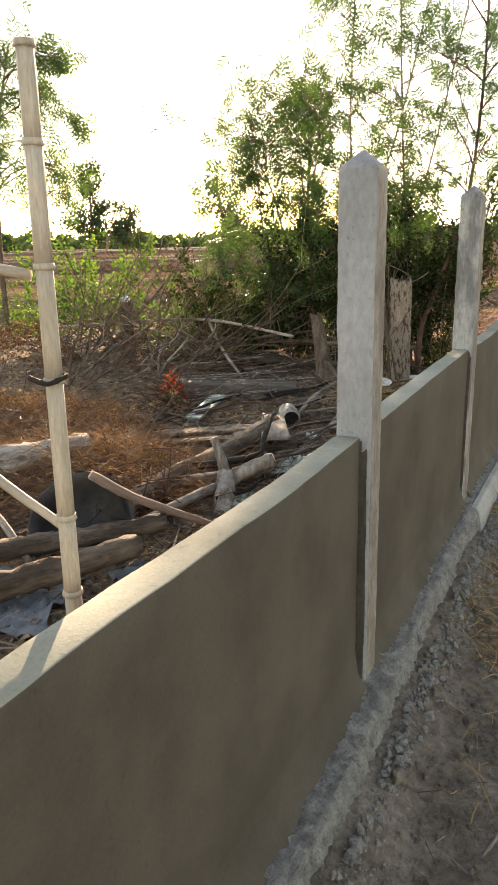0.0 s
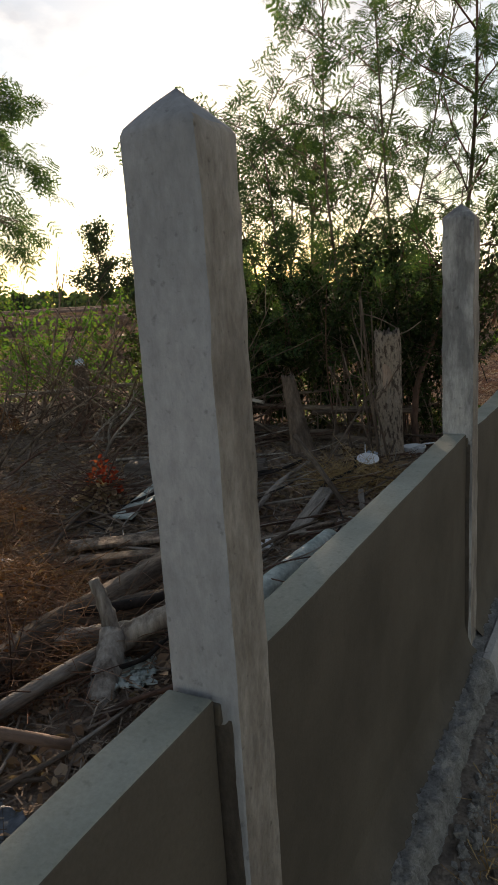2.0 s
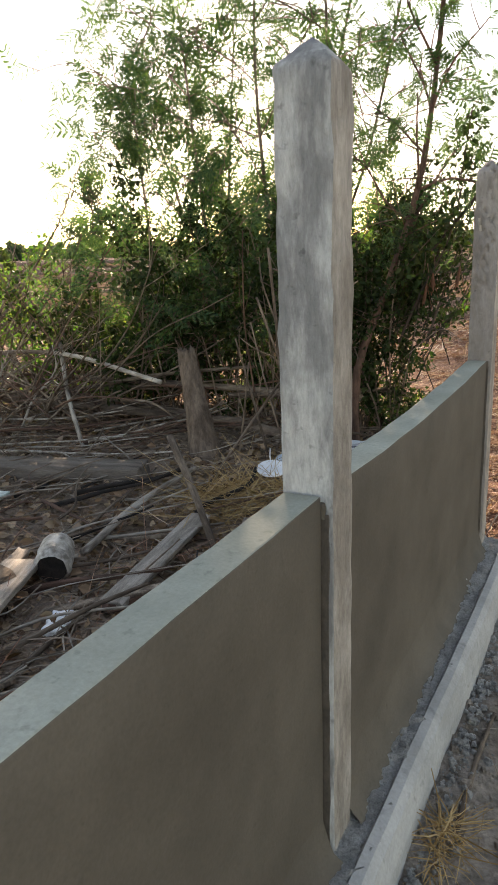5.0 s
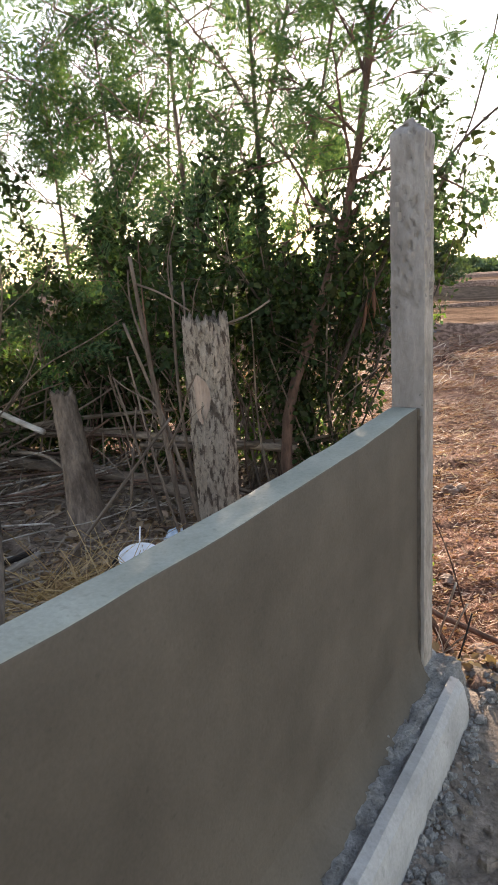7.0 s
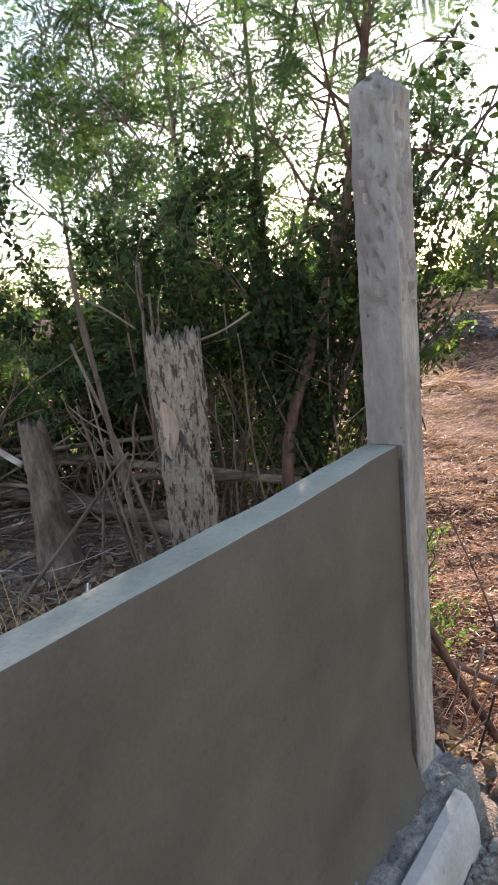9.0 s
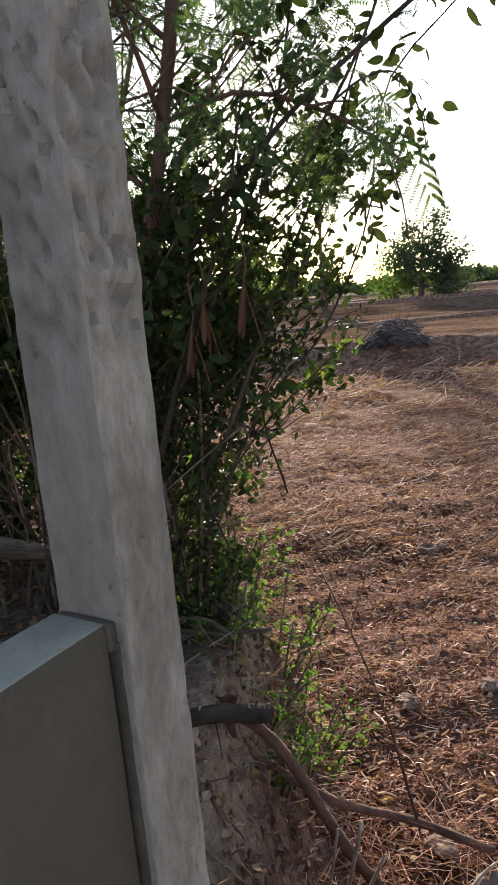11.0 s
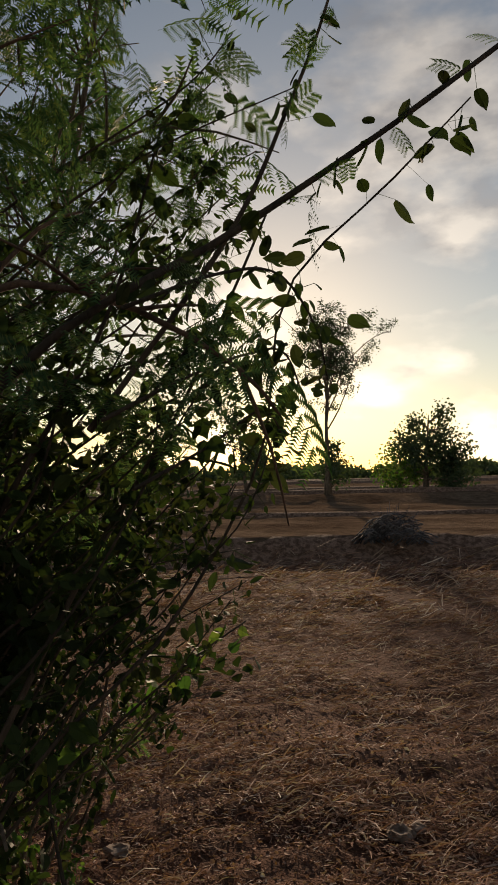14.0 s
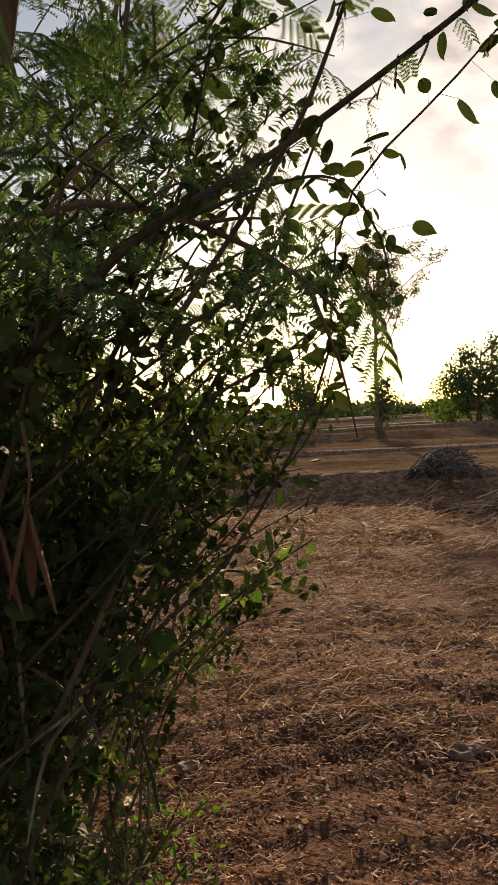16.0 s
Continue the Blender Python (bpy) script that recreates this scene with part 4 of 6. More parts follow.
# ---- stumps ----
def stump(base, top, r0, r1, label, patch=None, flare=1.3, bark=STUMP):
    """A dead trunk with furrowed flaking bark and a splintered top."""
    b = np.array(base, dtype=float)
    thing = empty("tree_stump", base)
    axis = np.array(top) - b
    bm = bmesh.new()
    seg, rings = 72, 110
    grid = []
    for i in range(rings + 1):
        f = i / rings
        ring = []
        for k in range(seg):
            a = 2 * math.pi * k / seg
            r = r0 + (r1 - r0) * f + r0 * (flare - 1) * (1 - f) ** 6
            r *= 1 + 0.1 * noise.noise((math.cos(a) * 3, math.sin(a) * 3, f * 3)) + 0.09 * noise.noise((math.cos(a) * 9, math.sin(a) * 9, f * 5 + 7)) - 0.13 * max(0, noise.noise((math.cos(a) * 14, math.sin(a) * 14, f * 16 + 3)))
            r *= 1 + 0.055 * float(blend(-0.06, 0.06, noise.noise((math.cos(a) * 5.5, math.sin(a) * 5.5, f * 11 + 1)) + 0.5 * noise.noise((math.cos(a) * 13, math.sin(a) * 13, f * 24))))
            z = f
            if i == rings:
                z += 0.07 * noise.noise((a * 5, 3.1, b[0])) + 0.02
            c = axis * z
            ring.append(bm.verts.new((c[0] + math.cos(a) * r, c[1] + math.sin(a) * r, c[2])))
        grid.append(ring)
    for p, q in zip(grid, grid[1:]):
        for k in range(seg):
            bm.faces.new((p[k], p[(k + 1) % seg], q[(k + 1) % seg], q[k]))
    mid = bm.verts.new(axis * 0.9)
    for k in range(seg):
        bm.faces.new((grid[-1][k], grid[-1][(k + 1) % seg], mid))
    part("trunk", bm, bark, thing, "grey flaking bark, splintered at the top")
    if patch:
        bm = bmesh.new()
        px, pz, pr = patch
        centre, rows = None, []
        for i in range(5):
            row = []
            for k in range(18):
                q = 2 * math.pi * k / 18
                e = i / 4 * (1 + 0.12 * math.sin(3 * q + 1))
                a, w = px + math.cos(q) * e * 0.4, pz + math.sin(q) * e * pr * 0.5
                rr = (r0 + (r1 - r0) * w) * (1.075 - 0.05 * (i / 4) ** 3)
                c = axis * w
                row.append(bm.verts.new((c[0] + math.cos(a) * rr, c[1] + math.sin(a) * rr, c[2])))
            rows.append(row)
        for p, q in zip(rows, rows[1:]):
            for k in range(18):
                bm.faces.new((p[k], q[k], q[(k + 1) % 18], p[(k + 1) % 18]))
        bmesh.ops.remove_doubles(bm, verts=bm.verts, dist=1e-5)
        bmesh.ops.recalc_face_normals(bm, faces=bm.faces)
        part("bare_patch", bm, CUT, thing, "pale bare wood where the bark was cut away")
    return tagged(thing, label, "tree stump")


stump((-1.0, 6.36, 0.3), (-1.03, 6.38, 1.32), 0.084, 0.094, "tall dead stump with pale flaking bark and splintered top", (-1.45, 0.7, 0.2), 1.15)
stump((-1.68, 6.25, 0.3), (-1.84, 6.32, 1.0), 0.085, 0.052, "leaning grey stump, split and weathered", None, 1.6, BARK)
stump((-4.6, 7.0, 0.28), (-4.6, 7.0, 1.02), 0.085, 0.075, "short dark fence post stump among the brushwood", None, 1.1, BARK)


def bag(at, size, material, label, name="plastic_bag", lumps=0.35):
    bm = bmesh.new()
    bmesh.ops.create_icosphere(bm, subdivisions=3, radius=1.0)
    for v in bm.verts:
        k = 1 + lumps * noise.noise(v.co * 2.2 + Vector(at)) + lumps * 0.7 * noise.noise(v.co * 5.5 + Vector(at))
        v.co = Vector((v.co.x * size[0], v.co.y * size[1], max(v.co.z, -0.6) * size[2])) * k
    ob = mesh_object(name, bm, material, None, False)
    ob.location = at
    return tagged(ob, label, "litter")


bag((-1.12, 6.2, gz(-1.12, 6.2) + 0.035), (0.065, 0.055, 0.045), BLUE_PLASTIC, "crumpled pale blue plastic bag beside the stump")
bag((-4.6, 7.0, 1.05), (0.05, 0.05, 0.06), BLUE_PLASTIC, "scrap of blue plastic on the stump's top")
bag((-3.55, 3.9, gz(-3.55, 3.9) + 0.04), (0.14, 0.1, 0.06), GREY_SHEET, "crumpled grey-blue plastic bag on the soil")


# ---- dead wood behind the wall ----
def dead_branch(name, points, r0, r1, material, label, category="branch", group="", seg=8, knots=0.1, forks=0):
    base = np.array(points[0], dtype=float)
    pts = [tuple(np.array(q) - base) for q in points]
    if not forks:
        turn = Vector(pts[-1]).to_track_quat("Z", "Y").to_matrix()
        ob = stem(name, [tuple(turn.transposed() @ Vector(q)) for q in pts], r0, r1, material, None, seg, knots if seg < 10 else 0.2, steps=0 if seg < 10 else 22)
        ob.matrix_world = Matrix.Translation(base) @ turn.to_4x4()
        return tagged(ob, label, category, group)
    thing = empty(name, base)
    stem("main_stem", pts, r0, r1, material, thing, seg, knots)
    p = smooth_path(pts, 20)
    for k in range(forks):
        j = rng.integers(5, 17)
        d = (p[j + 2] - p[j])
        d = d / np.linalg.norm(d) + rng.normal(size=3) * 0.5
        q = limb_path(p[j], d / np.linalg.norm(d), np.linalg.norm(p[-1] - p[0]) * rng.uniform(0.25, 0.5), 0.0, 4)
        stem("side_twig", [tuple(v) for v in q], (r0 + r1) * 0.3, r1 * 0.4, material, thing, 5, knots)
    return tagged(thing, label, category, group)


def lying(x0, y0, x1, y1, r, lift0=0.0, lift1=0.0, mids=1, wander=0.02):
    """Points of a stem that lies on the ground from one place to another."""
    out = []
    for k in range(mids + 2):
        f = k / (mids + 1)
        x, y = x0 + (x1 - x0) * f + (rng.normal() * wander if 0 < k <= mids else 0), y0 + (y1 - y0) * f
        out.append((x, y, gz(x, y) + r * 0.75 + lift0 + (lift1 - lift0) * f))
    return out


dead_branch("log", lying(-1.4, 2.45, -1.4, 4.35, 0.06, 0.02, 0.05, 2), 0.068, 0.05, DRY_WOOD, "long grey-brown log lying on the rubbish", "log", "logs behind the wall", 12)
dead_branch("log", lying(-2.75, 1.95, -2.05, 3.05, 0.1, 0.02, 0.12), 0.11, 0.09, PALE_WOOD, "thick pale log lying on dead leaves", "log", "logs behind the wall", 12)
dead_branch("log", lying(-1.55, 1.2, -0.98, 2.05, 0.055, 0.04, 0.07), 0.058, 0.05, DRY_WOOD, "short brown log propped near the wall", "log", "logs behind the wall", 10)
dead_branch("log", lying(-1.62, 1.75, -1.0, 2.3, 0.045, 0.05, 0.1), 0.048, 0.042, DRY_WOOD, "short brown log propped near the wall", "log", "logs behind the wall", 10)
dead_branch("log", lying(-1.2, 2.4, -0.98, 3.35, 0.03, 0.04, 0.05), 0.03, 0.026, PALE_WOOD, "straight pale pole lying by the log", "log", "logs behind the wall", 8)
dead_branch("log", lying(-1.55, 2.85, -1.1, 3.55, 0.055, 0.0, 0.0), 0.062, 0.055, DRY_WOOD, "thick grey log with a broken end", "log", "logs behind the wall", 12)
dead_branch("log", lying(-1.35, 3.0, -0.98, 3.18, 0.045, 0.02, 0.06), 0.046, 0.042, PALE_WOOD, "stubby pale log with a sawn end", "log", "logs behind the wall", 10)
dead_branch("dark_branch", [(-1.4, 3.1, 0.46), (-1.09, 3.4, 0.48), (-1.12, 3.58, 0.54), (-1.24, 3.95, 0.57), (-1.31, 4.17, 0.55)], 0.024, 0.012, CHAR, "dark bent branch lying over the log", "branch", seg=9)

fork = empty("forked_stub", (-1.07, 3.0, gz(-1.07, 3.0)))
stem("leg", [(0.1, -0.24, -0.06), (0.05, -0.12, 0.03), (0, 0, 0.12)], 0.054, 0.05, PALE_WOOD, fork, 12, 0.13, steps=16)
stem("prong", [(0, 0, 0.08), (-0.035, 0.01, 0.2), (-0.07, 0.0, 0.32)], 0.036, 0.02, PALE_WOOD, fork, 10, 0.16, steps=14)
stem("prong", [(0, 0, 0.08), (0.1, 0.06, 0.14), (0.23, 0.12, 0.2)], 0.046, 0.04, PALE_WOOD, fork, 10, 0.18, steps=12)
tagged(fork, "bleached forked tree stub standing by the wall", "stub")

dead_branch("stick", [(-1.25, 2.1, 0.75), (-1.1, 2.22, 0.62), (-0.85, 2.5, 0.42)], 0.022, 0.018, CUT, "reddish-brown stick leaning towards the wall")
dead_branch("stick", [(-1.95, 2.05, 0.62), (-1.65, 1.95, 0.52), (-1.4, 1.85, 0.4)], 0.02, 0.016, PALE_WOOD, "pale stick leaning among the logs")
dead_branch("stick", lying(-1.39, 4.75, -1.39, 5.65, 0.018, 0.02, 0.12), 0.02, 0.012, PALE_WOOD, "straight grey stick lying on the litter")
dead_branch("stick", [(-1.43, 5.5, 0.7), (-1.15, 5.25, 0.54), (-0.89, 4.99, 0.4)], 0.02, 0.016, DRY_WOOD, "short grey stick propped on the soil")
dead_branch("stick", [(-1.32, 5.6, 0.38), (-1.2, 5.85, 0.65), (-1.04, 6.1, 0.97)], 0.008, 0.006, DRY_WOOD, "thin dry stick leaning on the stump")
for a, b, r in (((-1.02, 6.14, 0.35), (-1.1, 6.0, 1.6), 0.018), ((-0.98, 6.2, 0.4), (-1.2, 6.05, 1.35), 0.014), ((-1.2, 6.5, 0.35), (-1.27, 6.5, 1.62), 0.014),
                ((-1.05, 6.15, 0.35), (-1.32, 6.2, 1.2), 0.01), ((-1.3, 6.35, 0.35), (-1.45, 6.25, 1.1), 0.012), ((-1.14, 6.45, 0.35), (-1.16, 6.42, 1.5), 0.012), ((-1.5, 6.3, 0.3), (-1.42, 6.35, 0.95), 0.012)):
    m = [(a[i] + b[i]) / 2 + rng.normal() * 0.02 for i in range(3)]
    dead_branch("dry_stalk", [a, tuple(m), b], r * 0.7, r * 0.4, BARK, "upright dry brown stalk beside the stump", "stalk", "dry stalks round the stump", 7, 0.1, 2)
dead_branch("dry_stalk", [(-1.1, 6.02, 1.5), (-0.97, 6.0, 1.46), (-0.84, 6.0, 1.39)], 0.0045, 0.003, BARK, "short broken dry twig on a stalk", "stalk")
dead_branch("stick", [(-1.0, 6.4, 1.3), (-0.9, 6.5, 1.34), (-0.83, 6.6, 1.4)], 0.005, 0.004, DRY_WOOD, "pale stick caught on the stump's top")

dead_branch("pole", [(-5.73, 7.00, 0.68), (-4.56, 6.95, 0.79), (-3.33, 6.80, 0.87), (-2.14, 6.45, 0.77)], 0.02, 0.016, PALE_WOOD, "long pale pole lying across the brushwood", "pole", "poles along the lot's edge")
dead_branch("pole", [(-5.0, 7.3, 0.55), (-3.4, 7.2, 0.6), (-2.0, 7.1, 0.62), (-0.95, 7.05, 0.62)], 0.03, 0.022, DRY_WOOD, "brown pole lying along the thicket's foot", "pole", "poles along the lot's edge")
dead_branch("pole", [(-1.9, 6.95, 0.6), (-1.31, 7.0, 0.63), (-0.95, 7.2, 0.64), (-0.72, 7.28, 0.63)], 0.02, 0.014, DRY_WOOD, "brown pole lying along the thicket's foot", "pole", "poles along the lot's edge")
dead_branch("pole", [(-4.4, 7.0, 0.42), (-3.0, 6.85, 0.45), (-1.6, 6.8, 0.45)], 0.04, 0.03, BARK, "dark log lying along the thicket's foot", "pole", "poles along the lot's edge")
dead_branch("pole", [(-2.9, 7.05, 0.43), (-1.9, 6.85, 0.42), (-1.15, 6.72, 0.4)], 0.045, 0.035, BARK, "dark log lying along the thicket's foot", "pole", "poles along the lot's edge")
dead_branch("pole", [(-3.6, 6.75, 0.5), (-2.6, 6.95, 0.7), (-1.8, 7.15, 0.78)], 0.018, 0.012, DRY_WOOD, "brown pole lying along the thicket's foot", "pole", "poles along the lot's edge")
dead_branch("stick", [(-3.45, 6.95, 0.92), (-3.0, 6.5, 0.6), (-2.55, 6.1, 0.38)], 0.02, 0.014, PALE_WOOD, "pale stick leaning on the long pole")
dead_branch("stick", [(-5.0, 6.9, 0.35), (-4.2, 7.2, 1.2), (-3.75, 7.4, 1.85)], 0.022, 0.008, DRY_WOOD, "long dry branch slanting up from the brushwood", forks=2)
dead_branch("stick", [(-5.3, 7.0, 0.3), (-5.15, 7.2, 1.2), (-4.86, 7.2, 2.0)], 0.02, 0.006, DRY_WOOD, "long dry branch slanting up from the brushwood", forks=3)
dead_branch("stick", [(-4.9, 7.2, 0.3), (-4.5, 7.4, 1.2), (-4.35, 7.5, 1.75)], 0.016, 0.006, DRY_WOOD, "long dry branch slanting up from the brushwood", forks=3)

for k in range(76):
    x, y = rng.uniform(-3.9, -1.0), rng.uniform(6.95, 7.35)
    p = limb_path((x, y, gz(x, y) - 0.03), (0.25 * rng.normal(), 0.2 * rng.normal(), 1.0), rng.uniform(0.6, 1.5), 0.0)
    dead_branch("dead_sapling", [tuple(q) for q in p[::2]] + [tuple(p[-1])], rng.uniform(0.004, 0.009), 0.003, (BARK, DRY_WOOD, RED_BARK)[k % 3], "thin upright dead sapling at the thicket's foot", "sapling", "dead saplings of the thicket", 5, 0.08, 1)
for k in range(16):
    x, y = rng.uniform(-4.6, -1.2), rng.uniform(6.6, 7.05)
    L, a = rng.uniform(0.5, 1.3), rng.normal() * 0.25
    z = gz(x, y) + rng.uniform(0.03, 0.3)
    dead_branch("loose_stick", [(x, y, z), (x + L * 0.5, y + a * 0.5, z + 0.04 * rng.normal()), (min(-0.5, x + L), y + a, max(gz(x, y) + 0.02, z + 0.1 * rng.normal()))], rng.uniform(0.008, 0.018), 0.006, (DRY_WOOD, BARK, RED_BARK)[k % 3], "dry stick lying along the thicket's foot", "stick", "loose sticks on the lot", 6)
for k in range(140):
    x, y = rng.uniform(-5.6, -2.9), rng.uniform(6.2, 7.3)
    a, tilt = rng.uniform(-0.9, 0.9) + (0 if k % 2 else math.pi), rng.uniform(0.1, 1.0)
    p = limb_path((x, y, gz(x, y) + rng.uniform(0.02, 0.25)), (math.cos(a) * math.cos(tilt), math.sin(a) * 0.6 * math.cos(tilt), math.sin(tilt)), rng.uniform(0.8, 1.9), 0.05)
    dead_branch("brushwood_branch", [tuple(q) for q in p[::2]] + [tuple(p[-1])], rng.uniform(0.004, 0.011), 0.0025, (DRY_WOOD, BARK, RED_BARK)[k % 3], "thin dry branch in the brushwood heap", "branch", "brushwood heap", 5, 0.08, 2)
for k in range(26):
    x, y = rng.uniform(-2.4, -0.35), rng.uniform(1.6, 5.6)
    a = rng.normal() * 0.6 + 0.7
    L = rng.uniform(0.3, 0.8)
    p = lying(x, y, min(-0.16, x + math.cos(a) * L), y + math.sin(a) * L, 0.012, rng.uniform(0, 0.03), rng.uniform(0, 0.1))
    dead_branch("loose_stick", p, rng.uniform(0.006, 0.014), 0.005, (DRY_WOOD, PALE_WOOD, BARK)[k % 3], "thin dry stick lying on the littered soil", "stick", "loose sticks on the lot", 5)

for k in range(64):
    x, y = rng.uniform(-2.7, -0.35), rng.uniform(2.5, 5.7)
    a, L, r = rng.normal() * 0.8 + 0.9, rng.uniform(0.25, 0.95), rng.uniform(0.006, 0.017)
    p = lying(x, y, min(-0.16, x + math.cos(a) * L), y + math.sin(a) * L, r, rng.uniform(0, 0.05), rng.uniform(0, 0.12), 2, 0.03)
    dead_branch("loose_stick", p, r, r * 0.5, (BARK, CHAR, RED_BARK, DRY_WOOD)[k % 4], "dark crooked dry stick lying on the litter", "stick", "loose sticks on the lot", 6, 0.15)

for k in range(90):
    x, y = rng.uniform(-3.0, -0.4), rng.uniform(2.9, 6.1)
    a, L, r = rng.normal() * 0.7 + 0.8, rng.uniform(0.35, 1.2), rng.uniform(0.003, 0.0075)
    p = lying(x, y, min(-0.16, x + math.cos(a) * L), y + math.sin(a) * L, r, rng.uniform(0, 0.04), rng.uniform(0, 0.16), 3, 0.04)
    dead_branch("loose_stick", p, r, r * 0.5, (PALE_WOOD, DRY_WOOD, PALE_WOOD, RED_BARK)[k % 4], "thin pale dry twig lying on the litter", "stick", "loose sticks on the lot", 5, 0.1)


# ---- boards and rubbish ----
def board(a, b, width, thick, material, label, za=0.05, zb=0.05, roll=0.0, name="board"):
    """A worn flat board from a to b, chipped at its ends."""
    a, b = Vector((*a, gz(*a) + za)), Vector((*b, gz(*b) + zb))
    L = (b - a).length
    bm = block((-width / 2, 0, -thick / 2), (width / 2, L, thick / 2), (4, 14, 1), 0.004, 0.003)
    for v in bm.verts:
        if v.co.y < 0.01 or v.co.y > L - 0.01:
            v.co.y += 0.02 * noise.noise((v.co.x * 30, v.co.y, 0))
    ob = mesh_object(name, bm, material)
    ob.matrix_world = Matrix.Translation(a) @ (b - a).to_track_quat("Y", "Z").to_matrix().to_4x4() @ pose(0, 0, 0, 0, roll, 0)
    return tagged(ob, label, "board", "boards on the rubbish")


board((-1.1, 3.75), (-1.47, 4.5), 0.15, 0.025, BOARD, "wide weathered board lying on branches", 0.15, 0.1)
board((-1.24, 3.85), (-1.6, 4.62), 0.05, 0.03, BOARD, "narrow weathered batten beside the board", 0.09, 0.07, 20)
board((-0.96, 4.4), (-1.1, 5.23), 0.1, 0.022, BOARD, "grey weathered board lying near the wall", 0.05, 0.05)
board((-2.12, 4.4), (-2.3, 5.15), 0.13, 0.02, SILVER_SHEET, "pale grey painted board lying on litter", 0.04, 0.05)
board((-2.05, 3.85), (-1.5, 4.2), 0.14, 0.02, DRY_WOOD, "brown split board half buried in litter", 0.05, 0.06)
board((-1.95, 3.7), (-1.35, 4.0), 0.1, 0.03, DRY_WOOD, "dark split board half buried in litter", 0.03, 0.04)
board((-0.62, 3.9), (-0.82, 4.75), 0.05, 0.03, BOARD, "thin weathered lath lying by the wall", 0.03, 0.03)
for k in range(16):
    x, y, a, L = rng.uniform(-2.3, -0.5), rng.uniform(2.6, 5.4), rng.normal() * 0.7 + 1.2, rng.uniform(0.18, 0.5)
    board((x, y), (min(-0.2, x + math.cos(a) * L), y + math.sin(a) * L), rng.uniform(0.03, 0.08), rng.uniform(0.008, 0.02), (BOARD, DRY_WOOD, PALE_WOOD)[k % 3], "short split piece of grey board in the litter", rng.uniform(0.015, 0.05), rng.uniform(0.015, 0.07), rng.uniform(-25, 25), "board_piece")

bm = block((0, -0.1, 0), (1.1, 0.1, 0.15), (14, 4, 3), 0.012, 0.012)
beam = mesh_object("timber_beam", bm, surface("old_grey_timber", (0.085, 0.068, 0.056), (0.2, 0.168, 0.14), 6, 60, 0.9, 0.6, 0.01, (0.5, 3, 3), 0.35))
beam.matrix_world = pose(-2.86, 5.46, gz(-2.4, 5.5) - 0.05, 0, 0, 15)
tagged(beam, "heavy squared grey timber lying on bare soil", "beam")


def dished(rim, depth, thick=0.004, seg=32, wavy_edge=0.0, floor=0.55):
    """A round shallow dish, with a rolled rim and a wall of some thickness."""
    prof = [(0, 0), (rim * floor, 0), (rim * 0.85, depth * 0.55), (rim, depth), (rim * 1.05, depth), (rim * 1.05, depth - thick), (rim * 0.87, depth * 0.5 - thick), (rim * floor, -thick), (0, -thick)]
    bm = bmesh.new()
    rings = []
    for r, z in prof:
        if r == 0:
            rings.append([bm.verts.new((0, 0, z))])
        else:
            rings.append([bm.verts.new((r * math.cos(2 * math.pi * k / seg), r * math.sin(2 * math.pi * k / seg), z + wavy_edge * math.sin(6 * math.pi * k / seg))) for k in range(seg)])
    for a, b in zip(rings, rings[1:]):
        for k in range(seg):
            j = (k + 1) % seg
            if len(a) == 1:
                bm.faces.new((a[0], b[k], b[j]))
            elif len(b) == 1:
                bm.faces.new((a[k], b[0], a[j]))
            else:
                bm.faces.new((a[k], b[k], b[j], a[j]))
    bmesh.ops.recalc_face_normals(bm, faces=bm.faces)
    return bm


plate = empty("plastic_plate", (-1.006, 5.785, 0.485))
plate.rotation_euler = (radians(14), radians(8), 0)
part("dish", dished(0.075, 0.018), WHITE_PLASTIC, plate)
stem("spoon", [(0.0, 0.02, 0.008), (-0.04, 0.06, 0.03), (-0.055, 0.09, 0.075)], 0.004, 0.003, WHITE_PLASTIC, plate, 6, 0)
tagged(plate, "small white plastic plate with a spoon on straw", "plate")

bowl = empty("plastic_bowl", (-0.945, 6.83, gz(-0.945, 6.83) + 0.03))
part("bowl_shell", dished(0.092, 0.08, 0.004, 36), WHITE_PLASTIC, bowl, "white moulded plastic shell")
bm = bmesh.new()
bmesh.ops.create_circle(bm, cap_ends=True, segments=32, radius=0.077)
bmesh.ops.translate(bm, vec=(0, 0, 0.047), verts=bm.verts)
part("liquid", bm, PURPLE, bowl, "dark purple liquid")
stem("ladle", [(-0.05, -0.02, 0.05), (0.06, 0.0, 0.095), (0.16, 0.03, 0.11)], 0.007, 0.006, WHITE_PLASTIC, bowl, 8, 0)
tagged(bowl, "white plastic bowl of purple liquid with a ladle", "bowl")

jar = empty("plastic_jar", (-1.33, 4.5, gz(-1.33, 4.5) + 0.075))
jar.rotation_euler = (radians(97), 0, radians(33))
bm = bmesh.new()
tube(bm, [(0, 0, 0), (0, 0, -0.12), (0, 0, -0.22)], 0.07, 0.06, 20, 10, 0.05, False, [(0, 0.06), (0.1, 0.074), (0.5, 0.07), (0.85, 0.065), (1, 0.03)])
part("jar_body", bm, MUDDY_PLASTIC, jar, "clouded plastic, caked with mud")
# flat near-black disc just inside the jar's open end
bm = bmesh.new()
bmesh.ops.create_circle(bm, cap_ends=True, segments=20, radius=0.058)
bmesh.ops.translate(bm, vec=(0, 0, -0.01), verts=bm.verts)
part("mouth_disc", bm, CHAR, jar, "flat dark disc")
tagged(jar, "muddy clear plastic jar lying on its side", "jar")

